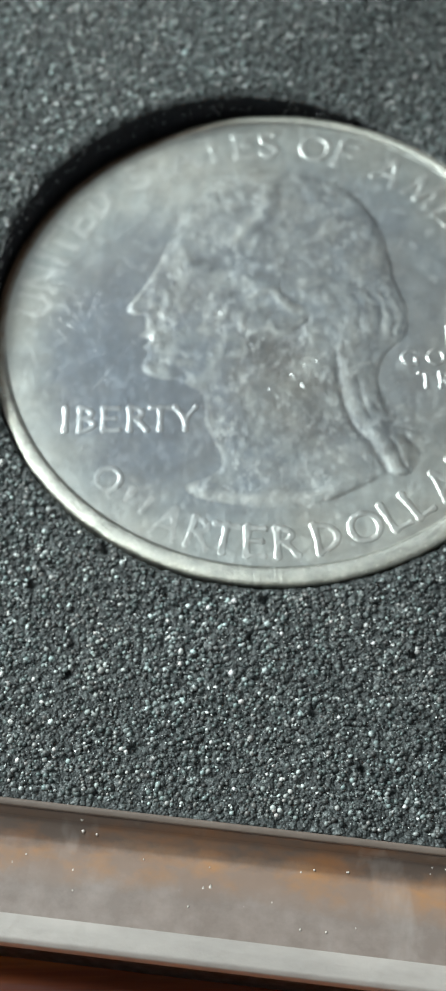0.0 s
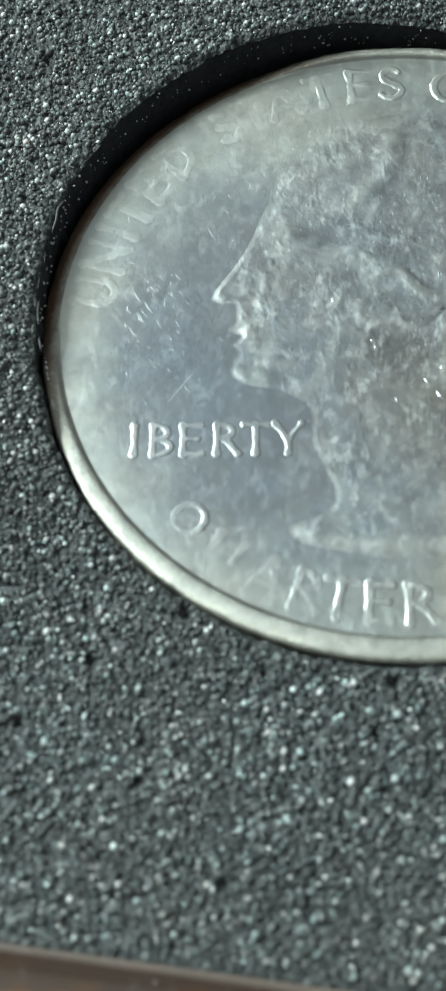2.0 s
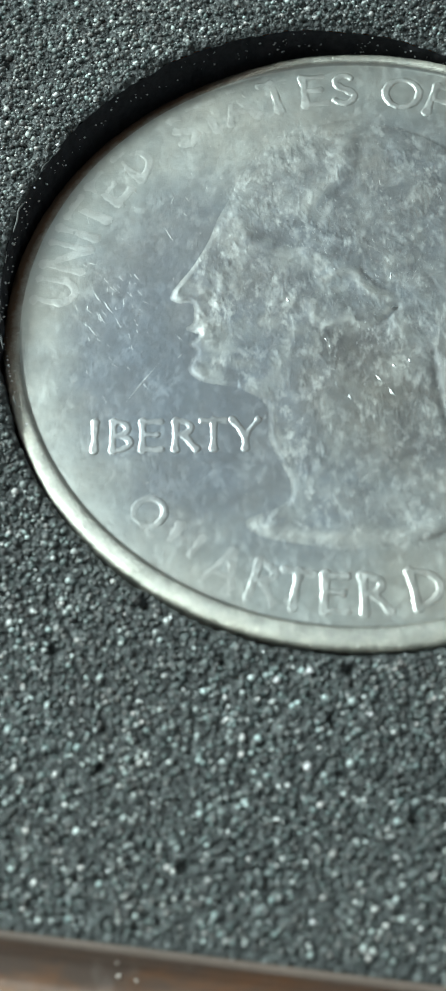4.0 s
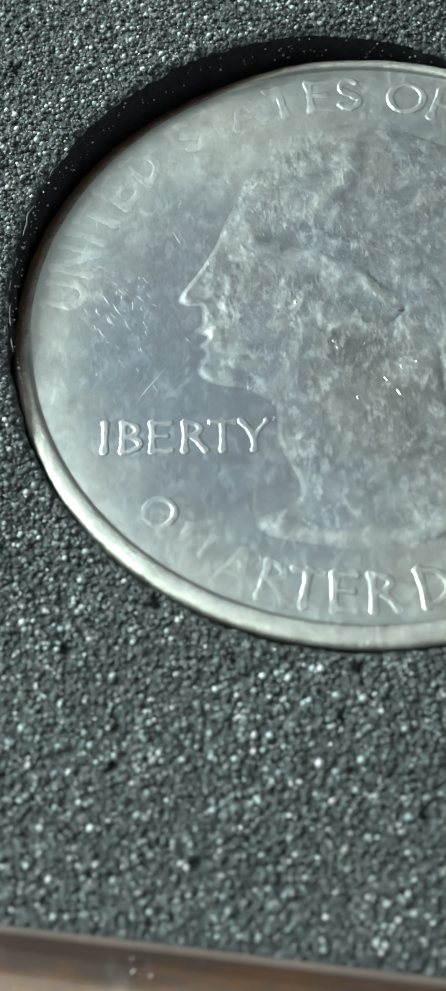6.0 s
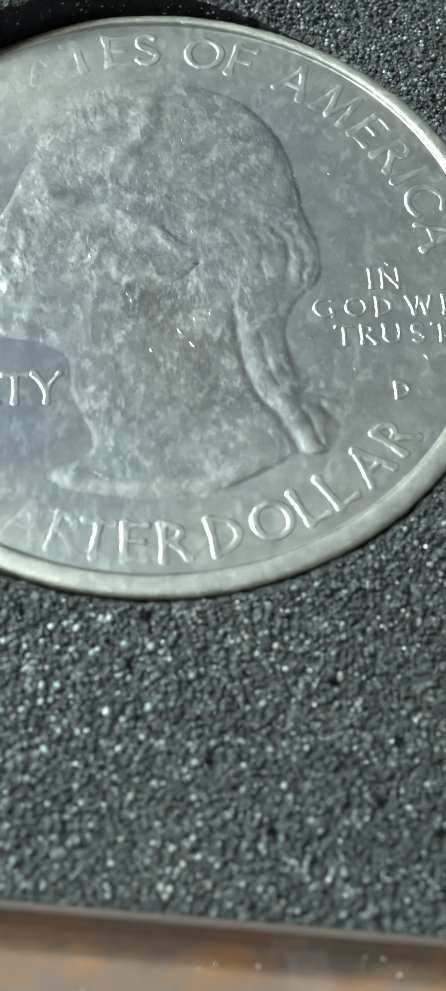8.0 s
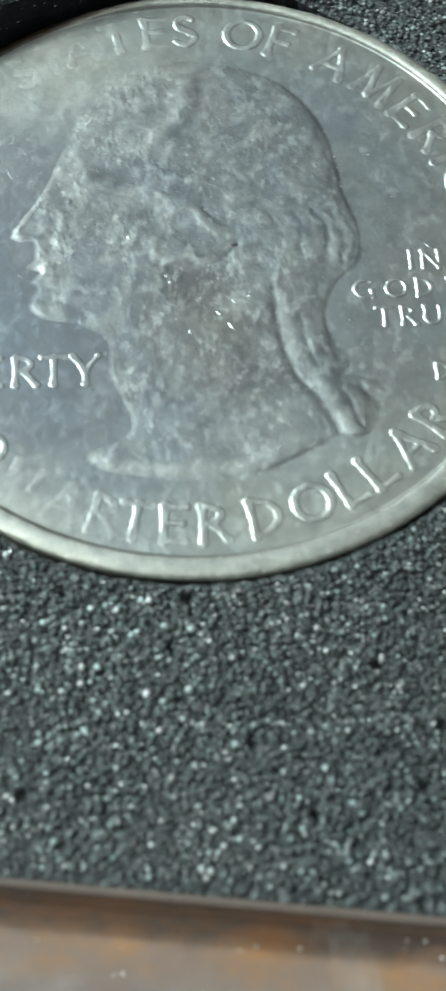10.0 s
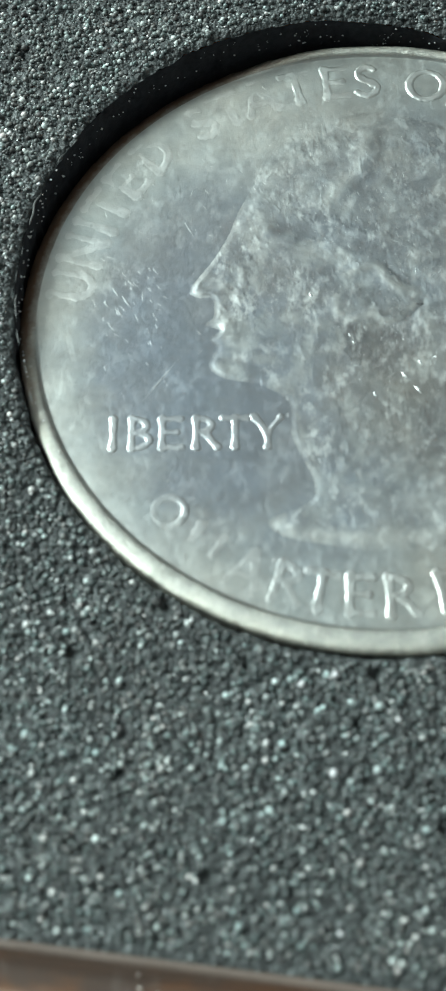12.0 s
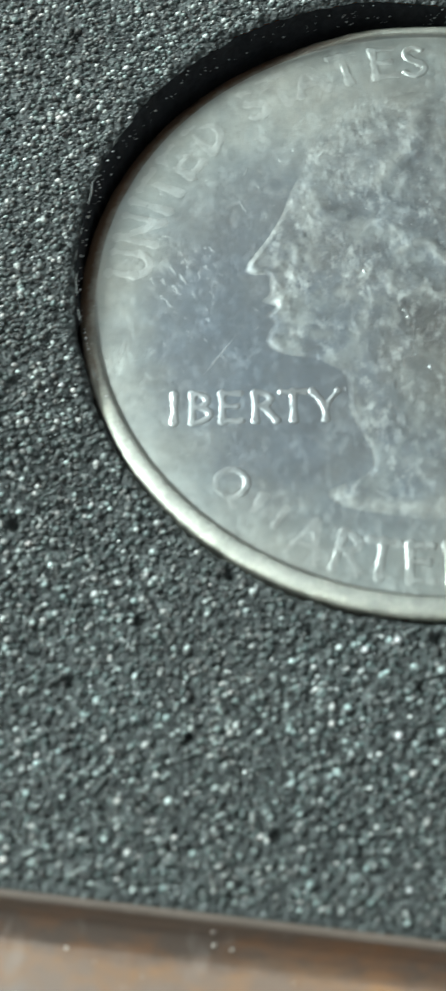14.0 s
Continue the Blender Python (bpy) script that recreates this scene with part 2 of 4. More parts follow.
def foam_black():
    m = Mat("black_foam", Roughness=0.7)
    cells = m.node("ShaderNodeTexVoronoi", {"Vector": m.mm, "Scale": 4.2, "Randomness": 1.0})
    tiny = m.node("ShaderNodeTexVoronoi", {"Vector": m.mm, "Scale": 9.0, "Randomness": 1.0})
    fine = m.noise(14.0, 3, 0.6)
    lot = m.node("ShaderNodeTexWhiteNoise", {"Vector": cells.outputs["Position"]}).outputs["Value"]
    lot2 = m.node("ShaderNodeTexWhiteNoise", {"Vector": tiny.outputs["Position"]}).outputs["Value"]
    glint = m.math("MAXIMUM", m.ramp(lot, (0.6, 0.0), (1.0, 1.0)), m.ramp(lot2, (0.75, 0.0), (1.0, 0.9)))
    tone = m.mix(glint, (0.022, 0.025, 0.0245), (0.11, 0.122, 0.119))
    m.set("Base Color", m.mix(m.math("MULTIPLY", m.noise(0.5, 3), 0.3), tone, (0.04, 0.048, 0.045)))
    m.set("Roughness", m.ramp(glint, (0.0, 0.62), (1.0, 0.3)))
    n = m.bump(cells.outputs["Distance"], -0.12 * MM, 1.0)
    n = m.bump(tiny.outputs["Distance"], -0.05 * MM, 1.0, n)
    m.set("Normal", m.bump(fine, 0.03 * MM, 0.6, n))
    return m.m


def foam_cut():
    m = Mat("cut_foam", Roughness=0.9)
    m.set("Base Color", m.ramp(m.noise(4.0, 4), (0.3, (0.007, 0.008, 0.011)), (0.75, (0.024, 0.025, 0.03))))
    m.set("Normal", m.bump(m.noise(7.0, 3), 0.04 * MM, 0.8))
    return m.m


def speck_pale():
    m = Mat("pale_speck", Roughness=0.22, IOR=1.6)
    lot = m.node("ShaderNodeNewGeometry").outputs["Random Per Island"]
    m.set("Base Color", m.ramp(lot, (0.0, (0.07, 0.078, 0.078)), (0.45, (0.31, 0.335, 0.325)), (0.8, (0.69, 0.72, 0.7)), (1.0, (0.92, 0.93, 0.9))))
    return m.m


def bead_grey():
    """The foam's beads: dark and dull for the most part, some pale, tinted cooler or warmer in patches."""
    m = Mat("foam_bead", IOR=1.5)
    lot = m.node("ShaderNodeNewGeometry").outputs["Random Per Island"]
    tone = m.ramp(lot, (0.0, (0.036, 0.039, 0.039)), (0.55, (0.086, 0.095, 0.0925)), (0.85, (0.2, 0.22, 0.214)), (0.95, (0.41, 0.44, 0.43)), (1.0, (0.64, 0.67, 0.655)))
    tint = m.mix(m.ramp(m.noise(0.16, 3), (0.4, 0.0), (0.6, 1.0)), (0.98, 1.01, 1.005), (1.03, 1.0, 0.975))
    hue = m.node("ShaderNodeTexWhiteNoise", {"Vector": m.node("ShaderNodeCombineXYZ", {0: m.math("MULTIPLY", lot, 91.7)}).outputs[0]}).outputs["Value"]
    tint = m.mix(1.0, tint, m.mix(hue, (0.9, 1.02, 1.02), (1.1, 0.99, 0.99)), "MULTIPLY")
    # light's fall-off across the foam put into the colour: paler left, darker right
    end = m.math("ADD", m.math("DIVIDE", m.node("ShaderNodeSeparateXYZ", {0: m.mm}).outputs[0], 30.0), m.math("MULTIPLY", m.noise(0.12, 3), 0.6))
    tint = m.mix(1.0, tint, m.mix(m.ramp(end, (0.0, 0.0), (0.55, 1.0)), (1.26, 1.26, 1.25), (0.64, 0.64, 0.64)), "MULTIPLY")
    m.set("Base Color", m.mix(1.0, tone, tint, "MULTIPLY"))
    m.set("Roughness", m.ramp(lot, (0.0, 0.5), (1.0, 0.32)))
    return m.m


def amber_plastic():
    """Brown see-through plastic, blotched orange, with reflection painted as pale haze towards its outer side."""
    m = Mat("amber_plastic", IOR=1.49)
    slow = m.noise(0.2, 3, 0.5, (0.8, 1.0, 1.0))
    streak = m.noise(0.5, 5, 0.62, (0.55, 1.1, 1.0), 2)
    fleck = m.noise(0.9, 6, 0.68, (0.8, 0.9, 1.0))
    smear = m.noise(0.9, 3, 0.55, (1.0, 0.25, 1.0))
    across = m.math("DIVIDE", m.node("ShaderNodeSeparateXYZ", {0: m.mm}).outputs[1], -4.0)
    across = m.math("ADD", across, m.math("ADD", m.math("MULTIPLY", m.math("SUBTRACT", slow, 0.5), 0.3), m.math("MULTIPLY", m.math("SUBTRACT", fleck, 0.5), 0.26)))
    # the groove's shade and the dark foam behind it are put into the colour
    dark = m.mix(m.ramp(streak, (0.46, 0.0), (0.64, 1.0)), (0.105, 0.075, 0.058), (0.22, 0.1, 0.04))
    warm = m.mix(m.ramp(m.noise(0.4, 5, 0.65, (0.75, 1.0, 1.0)), (0.44, 0.0), (0.64, 1.0)), (0.245, 0.172, 0.13), (0.35, 0.18, 0.075))
    tone = m.mix(m.ramp(across, (0.24, 0.0), (0.38, 1.0)), dark, warm)
    tone = m.mix(m.ramp(across, (0.5, 0.0), (0.72, 1.0)), tone, m.mix(m.ramp(fleck, (0.4, 0.0), (0.65, 1.0)), (0.2, 0.16, 0.137), (0.27, 0.22, 0.192)))
    tone = m.mix(m.ramp(smear, (0.6, 0.0), (0.78, 0.3)), tone, (0.45, 0.41, 0.38))
    m.set("Base Color", tone)
    m.b.inputs["Transmission Weight"].default_value = 0.15
    m.b.inputs["Coat Weight"].default_value = 0.2
    m.b.inputs["Coat Roughness"].default_value = 0.3
    m.set("Roughness", m.ramp(m.noise(0.8, 4, 0.6, (0.3, 1, 1)), (0.3, 0.36), (0.7, 0.6)))
    m.set("Normal", m.bump(m.noise(1.2, 3, 0.5), 0.05 * MM, 0.6))
    return m.m


def varnished_wood():
    m = Mat("varnished_wood", Roughness=0.22)
    grain = m.noise(0.3, 6, 0.6, (0.06, 1.0, 1.0), 8)
    wave = m.noise(2.4, 5, 0.65, (0.05, 1.0, 1.0), 8)
    tone = m.mix(m.ramp(grain, (0.35, 0.0), (0.65, 1.0)), (0.16, 0.03, 0.007), (0.66, 0.19, 0.03))
    m.set("Base Color", m.mix(m.ramp(wave, (0.45, 0.0), (0.7, 0.6)), tone, (0.05, 0.012, 0.005)))
    m.set("Normal", m.bump(wave, 0.02 * MM, 0.4))
    m.b.inputs["Coat Weight"].default_value = 0.4
    return m.m


def white_grain():
    m = Mat("white_grain", Roughness=0.4)
    m.set("Base Color", m.ramp(m.noise(6.0), (0.3, 0.65), (0.7, 0.85)))
    return m.m


def scuffed_plastic(name, pale, clear):
    m = Mat(name, IOR=1.49)
    haze = m.noise(0.6, 5, 0.65, (0.12, 1, 1))
    m.set("Base Color", m.mix(m.ramp(m.noise(0.7, 4, 0.6, (0.3, 1.0, 1.0)), (0.35, 0.0), (0.65, 1.0)), tuple(0.78 * c for c in pale), pale))
    m.set("Transmission Weight", m.ramp(haze, (0.35, clear), (0.65, clear * 0.6)))
    m.set("Roughness", m.ramp(m.noise(2.0, 4), (0.3, 0.45), (0.7, 0.65)))
    m.set("Normal", m.bump(m.noise(2.5, 4), 0.05 * MM, 0.5))
    return m.m


def plaster():
    m = Mat("plaster", Roughness=0.85)
    m.set("Base Color", m.ramp(m.noise(0.004, 4), (0.3, (0.19, 0.195, 0.2)), (0.7, (0.24, 0.245, 0.25))))
    m.set("Normal", m.bump(m.noise(0.2, 4), 0.3 * MM, 0.4))
    return m.m


def shade_black():
    m = Mat("shade_black")
    m.set("Base Color", m.ramp(m.noise(0.8), (0.3, (0.006, 0.006, 0.006)), (0.7, (0.014, 0.012, 0.011))))
    m.set("Roughness", m.ramp(m.noise(2.0), (0.3, 0.3), (0.7, 0.5)))
    return m.m


CUT = foam_cut()
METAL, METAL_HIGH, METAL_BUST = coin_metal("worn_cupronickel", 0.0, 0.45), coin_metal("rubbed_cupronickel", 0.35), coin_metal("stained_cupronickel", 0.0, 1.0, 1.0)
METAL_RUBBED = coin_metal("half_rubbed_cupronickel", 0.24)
METAL_RIM = rim_metal()
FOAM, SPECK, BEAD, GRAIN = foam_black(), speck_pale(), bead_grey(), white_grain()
PLASTER = plaster()
FRAY = scuffed_plastic("foam_skin", (0.13, 0.135, 0.13), 0.0)
PLASTIC, WOOD, BLACK = amber_plastic(), varnished_wood(), shade_black()
LIPPED = scuffed_plastic("lip_plastic", (0.175, 0.135, 0.108), 0.2)
SPECKLE = scuffed_plastic("speck_dirt", (0.62, 0.56, 0.5), 0.0)
EDGE_REFLECTION = scuffed_plastic("edge_reflection", (0.42, 0.38, 0.345), 0.1)


# ---- mesh helpers (all lengths in mm) ----
def mesh_of(name, verts, faces, material, smooth=True):
    me = bpy.data.meshes.new(name)
    v = np.asarray(verts, dtype=np.float32) * MM
    f = np.asarray(faces, dtype=np.int32)
    k = f.shape[1]
    me.vertices.add(len(v))
    me.vertices.foreach_set("co", v.ravel())
    me.loops.add(f.size)
    me.loops.foreach_set("vertex_index", f.ravel())
    me.polygons.add(len(f))
    me.polygons.foreach_set("loop_start", np.arange(0, f.size, k, dtype=np.int32))
    me.polygons.foreach_set("loop_total", np.full(len(f), k, dtype=np.int32))
    me.polygons.foreach_set("use_smooth", np.full(len(f), smooth))
    me.update(calc_edges=True)
    me.validate()
    me.materials.append(material)
    return me


def part(name, me, parent, label="", m=None):
    ob = new(name, me)
    ob.parent = parent
    if m is not None:
        ob.matrix_basis = m
    return tagged(ob, label)


def grid_faces(rows, cols, wrap):
    """Quads between rows of vertices, each cols long; wrap: the columns close into a ring."""
    a = np.arange(rows - 1)[:, None] * cols
    j = np.arange(cols if wrap else cols - 1)[None]
    k = (j + 1) % cols
    return np.stack([a + j, a + k, a + cols + k, a + cols + j], -1).reshape(-1, 4)


def value_noise(x, y, cell, seed):
    """Smooth noise between -1 and 1 with cells of that size."""
    table = np.random.default_rng(seed).uniform(-1, 1, (256, 256))
    u, v = x / cell + 1000.0, y / cell + 1000.0
    i, j = np.floor(u).astype(int), np.floor(v).astype(int)
    a, b = u - i, v - j
    a, b = a * a * (3 - 2 * a), b * b * (3 - 2 * b)
    at = lambda p, q: table[p % 256, q % 256]
    return (at(i, j) * (1 - a) + at(i + 1, j) * a) * (1 - b) + (at(i, j + 1) * (1 - a) + at(i + 1, j + 1) * a) * b


def cell_bumps(x, y, cell, seed):
    """Round grains: 1 at a grain's middle, 0 half a cell away, each with its own height."""
    rng = np.random.default_rng(seed)
    jx, jy, jh = rng.uniform(0, 1, (128, 128)), rng.uniform(0, 1, (128, 128)), rng.uniform(0.2, 1, (128, 128))
    u, v = x / cell + 1000.0, y / cell + 1000.0
    i, j = np.floor(u).astype(int), np.floor(v).astype(int)
    best = np.zeros_like(u)
    for p in (-1, 0, 1):
        for q in (-1, 0, 1):
            a, b = (i + p) % 128, (j + q) % 128
            d = np.hypot(i + p + jx[a, b] - u, j + q + jy[a, b] - v)
            best = np.maximum(best, jh[a, b] * np.clip(1 - (d / 0.75) ** 2, 0, 1))
    return best


OCTA_V = np.array([(1, 0, 0), (0, 1, 0), (-1, 0, 0), (0, -1, 0), (0, 0, 0.8), (0, 0, -0.8)], float)
OCTA_F = np.array([(0, 1, 4), (1, 2, 4), (2, 3, 4), (3, 0, 4), (1, 0, 5), (2, 1, 5), (3, 2, 5), (0, 3, 5)])
G = (1 + 5**0.5) / 2
BALL_V = np.array([(-1, G, 0), (1, G, 0), (-1, -G, 0), (1, -G, 0), (0, -1, G), (0, 1, G), (0, -1, -G), (0, 1, -G), (G, 0, -1), (G, 0, 1), (-G, 0, -1), (-G, 0, 1)], float) / math.hypot(1, G)
BALL_F = np.array([(0, 11, 5), (0, 5, 1), (0, 1, 7), (0, 7, 10), (0, 10, 11), (1, 5, 9), (5, 11, 4), (11, 10, 2), (10, 7, 6), (7, 1, 8), (3, 9, 4), (3, 4, 2), (3, 2, 6), (3, 6, 8), (3, 8, 9), (4, 9, 5), (2, 4, 11), (6, 2, 10), (8, 6, 7), (9, 8, 1)])


# ---- the room ----
ROOM = 1.42  # from the middle to each wall, m
HIGH, FLOOR_Z = 2.4, -0.0042


def box(name, x0, x1, y0, y1, z0, z1, material, label, category):
    bm = bmesh.new()
    bmesh.ops.create_cube(bm, size=1)
    for v in bm.verts:
        v.co = Vector((x0 if v.co.x < 0 else x1, y0 if v.co.y < 0 else y1, z0 if v.co.z < 0 else z1))
    me = bpy.data.meshes.new(name)
    bm.to_mesh(me)
    bm.free()
    me.materials.append(material)
    return tagged(new(name, me), label, category, kind="structure")


def wooden_floor():
    n = 41
    x, y = np.meshgrid(np.linspace(-1600, 1600, n), np.linspace(-1600, 1600, n))
    v = np.stack([x, y, np.full_like(x, FLOOR_Z / MM)], -1).reshape(-1, 3)
    ob = new("floor", mesh_of("floor", v, grid_faces(n, n, False), WOOD))
    return tagged(ob, "reddish-brown varnished wooden surface under the case", "floor", kind="structure")


wooden_floor()
R1, T = ROOM, 0.12
box("wall_north", -R1 - T, R1 + T, R1, R1 + T, FLOOR_Z, HIGH, PLASTER, "plain dim grey plastered wall", "wall")
box("wall_south", -R1 - T, R1 + T, -R1 - T, -R1, FLOOR_Z, HIGH, PLASTER, "plain dim grey plastered wall", "wall")
box("wall_east", R1, R1 + T, -R1, R1, FLOOR_Z, HIGH, PLASTER, "plain dim grey plastered wall", "wall")
W0, W1 = WINDOW - Vector((0, 1, 1)) * WINDOW_SIZE * 0.52, WINDOW + Vector((0, 1, 1)) * WINDOW_SIZE * 0.52
WEST = "plain plastered wall with one square window opening"
box("wall_west", -R1 - T, -R1, -R1, W0.y, FLOOR_Z, HIGH, PLASTER, WEST, "wall")
box("wall_west", -R1 - T, -R1, W1.y, R1, FLOOR_Z, HIGH, PLASTER, WEST, "wall")
box("wall_west", -R1 - T, -R1, W0.y, W1.y, FLOOR_Z, W0.z, PLASTER, WEST, "wall")
box("wall_west", -R1 - T, -R1, W0.y, W1.y, W1.z, HIGH, PLASTER, WEST, "wall")
box("ceiling", -R1 - T, R1 + T, -R1 - T, R1 + T, HIGH, HIGH + 0.1, PLASTER, "plain plastered ceiling", "ceiling")


# ---- the case ----
def extruded(profile, length, material, name):
    """A bar along x: the closed profile of (y, z) swept over the length."""
    n = len(profile)
    xs = np.linspace(-length / 2, length / 2, 9)
    v = np.array([(x, y, z) for x in xs for y, z in profile])
    f = grid_faces(len(xs), n, True)
    return mesh_of(name, v, f[:, ::-1], material)


def rounded(points, radius, steps=4):
    """The closed outline with each corner rounded."""
    out = []
    for k, p in enumerate(points):
        a, b = Vector(points[k - 1]), Vector(points[(k + 1) % len(points)])
        p = Vector(p)
        r = min(radius, (a - p).length * 0.45, (b - p).length * 0.45)
        s, e = p + (a - p).normalized() * r, p + (b - p).normalized() * r
        for i in range(steps + 1):
            t = i / steps
            out.append(tuple(s * (1 - t) ** 2 + p * 2 * t * (1 - t) + e * t * t))
    return out


CASE = pose(0, 0, 0, 0, 0, CASE_TURN)
DEEP = 60.0
case = tagged(new("coin_case"), "brown translucent plastic display case, reflections painted pale on its edges, on wood", "coin case")
case.matrix_basis = CASE
RAIL = rounded([(0.0, -4.0), (0.0, -0.1), (-0.3, -0.12), (-0.5, -0.62), (-1.25, -0.95), (-1.6, -0.82), (-2.4, -0.68), (-3.2, -0.6), (-4.75, -0.58), (-4.93, -0.75), (-4.93, -1.2), (-4.55, -1.3), (-4.55, -4.0)], 0.12)
LIP = rounded([(-0.02, -0.14), (-0.02, -0.02), (-0.12, 0.02), (-0.28, -0.03), (-0.3, -0.14)], 0.05, 3)
# the sky's reflection on the outer bevel, put in as a pale strip
EDGE = rounded([(-4.02, -0.62), (-4.05, -0.57), (-4.45, -0.53), (-4.9, -0.55), (-5.06, -0.68), (-5.1, -0.95), (-5.08, -1.2), (-4.96, -1.2), (-4.94, -0.72), (-4.76, -0.6)], 0.06, 3)
# black bar added for the shade between rail and wood
SHADE_BAR = rounded([(-4.57, -4.15), (-4.57, -1.32), (-4.72, -1.34), (-4.78, -1.6), (-4.82, -4.15)], 0.06)


def rail(name, m):
    """One side of the case: the bar, its edge with a painted reflection and a black strip for the shade under it."""
    ob = part(name, extruded(RAIL, 110, PLASTIC, "rail_bar"), case, "brown see-through plastic rail with orange streaks", m)
    for sub, prof, mat, label in (("inner_lip", LIP, LIPPED, "thin pale brown inner lip"), ("bright_edge", EDGE, EDGE_REFLECTION, "outer edge with its bright reflection painted pale"), ("shade_strip", SHADE_BAR, BLACK, "black strip standing in for the shade under the rail")):
        part(sub, extruded(prof, 110, mat, sub), ob, label)
    ob.visible_shadow = False
    return ob


front = rail("front_rail", pose(0, FRONT * MM, 0))
for x, y, r in ((-4.69, -0.42, 0.09), (-4.62, -0.74, 0.11), (-4.11, -0.8, 0.08), (8.1, -0.6, 0.06), (8.62, -0.6, 0.09), (3.43, -1.25, 0.11), (2.5, -2.55, 0.1), (-7.0, -2.2, 0.08), (3.6, -3.4, 0.07)):
    z = float(np.interp(-y, (0.3, 0.5, 1.25, 1.6, 3.2), (-0.12, -0.62, -0.95, -0.82, -0.6)))
    part("dust_speck", mesh_of("dust_speck", OCTA_V * (0.75 * r, r, r * 0.3) + (x, y, z + 0.01), OCTA_F, SPECKLE), front, "small pale speck of dirt")
rng = random.Random(19)
for k in range(26):
    x, y, r = rng.uniform(-11, 11), rng.uniform(-3.4, -0.5), 0.04 + 0.1 * rng.random() ** 2
    z = float(np.interp(-y, (0.3, 0.5, 1.25, 1.6, 3.2, 4.2), (-0.12, -0.62, -0.95, -0.82, -0.6, -0.56)))
    part("dust_speck", mesh_of("dust_speck", OCTA_V * (0.8 * r, r, r * 0.3) + (x, y, z + 0.01), OCTA_F, SPECKLE), front, "small pale speck of dirt")
rail("back_rail", pose(0, (FRONT + DEEP) * MM, 0, 0, 0, 180))


# ---- the foam ----
HOLE = (-0.40, 0.80, 11.69)
COIN_R = 12.13


def foam_level(x, y):
    """The foam's even height: a little over the coin behind it, a little under it in front."""
    t = np.clip((0.66 * y - 0.75 * x - 0.5) / 11.5, 0, 1)
    return -0.2 + 1.3 * t * t * (3 - 2 * t)


PITS = ((-9.82, -11.81, 0.22), (-6.97, -10.31, 0.22), (-1.31, -14.28, 0.17), (-0.67, -12.66, 0.17), (6.69, -17.11, 0.22), (5.99, -18.88, 0.19), (4.96, -15.07, 0.17), (-5.7, -18.65, 0.18), (9.0, -11.6, 0.2), (10.6, -12.4, 0.2),
        (-4.6, -12.3, 0.16), (-11.9, -13.8, 0.2), (-13.8, -8.6, 0.2), (1.0, -17.4, 0.16), (7.6, -19.9, 0.18), (-8.3, -15.6, 0.16), (2.7, -19.6, 0.15), (-12.4, 10.9, 0.2), (-14.6, 7.4, 0.18), (-8.9, 12.9, 0.18))


def foam_relief(x, y):
    z = 0.09 * cell_bumps(x, y, 0.28, 3) + 0.06 * cell_bumps(x, y, 0.15, 4) + 0.03 * value_noise(x, y, 1.6, 5)
    for px, py, r in PITS:
        z = z - 0.3 * np.exp(-((x - px) ** 2 + (y - py) ** 2) / r**2)
    return z


def foam_insert():
    n, rings = 1500, 240
    th = np.linspace(0, 2 * np.pi, n, endpoint=False)
    c, s = np.cos(th), np.sin(th)
    hx, hy, hr = HOLE
    along = hx * c + hy * s
    rim = along + np.sqrt(along**2 - hx**2 - hy**2 + hr**2)
    rim = np.maximum(rim, COIN_R + 0.03) + 0.05 * value_noise(th * 12, th * 0, 0.9, 8) + 0.03 * value_noise(th * 12, th * 0, 0.25, 9)
    turn = th - radians(CASE_TURN)
    cu, su = np.cos(turn), np.sin(turn)
    side = np.where(su < 0, FRONT, FRONT + DEEP) / np.where(np.abs(su) < 1e-6, 1e-6, su)
    far = np.minimum(np.abs(side), 54.0 / np.maximum(np.abs(cu), 1e-6))
    rows = []
    for deep, inset in ((-2.6, 0.0), (-1.6, 0.03), (-0.9, -0.02), (-0.45, 0.02), (-0.2, 0.0)):
        x, y = (rim + inset) * c, (rim + inset) * s
        wob = 0.08 * value_noise(th * 12, th * 0 + deep * 3, 0.3, 12)
        rows.append(np.stack([x + wob * c, y + wob * s, foam_level(x, y) + deep], -1))
    wall = rows + [np.stack([rim * c, rim * s, foam_level(rim * c, rim * s) - 0.06], -1)]
    rows = []
    for k in range(rings):
        t = k / (rings - 1)
        r = rim + (far - rim) * (0.45 * t + 0.55 * t**2.2)
        x, y = r * c, r * s
        edge = np.clip((r - rim) / 0.25, 0, 1)
        rows.append(np.stack([x, y, foam_level(x, y) + foam_relief(x, y) - 0.1 * (1 - edge) ** 2], -1))
    low = rows[-1].copy()
    low[:, 2] = -4.0
    rows.append(low)
    v = np.concatenate(rows)
    ob = new("foam_insert")
    part("foam_sheet", mesh_of("foam_sheet", v, grid_faces(len(rows), n, True), FOAM), ob)
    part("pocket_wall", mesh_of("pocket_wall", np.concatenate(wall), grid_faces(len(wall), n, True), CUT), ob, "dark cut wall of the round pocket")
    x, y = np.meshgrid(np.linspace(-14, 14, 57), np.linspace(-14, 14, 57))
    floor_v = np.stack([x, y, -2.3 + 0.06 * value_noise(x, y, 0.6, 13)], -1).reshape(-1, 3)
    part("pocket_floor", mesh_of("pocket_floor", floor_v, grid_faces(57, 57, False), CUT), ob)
    return tagged(ob, "black speckled foam insert with a round pocket for the coin", "foam insert")


foam = foam_insert()


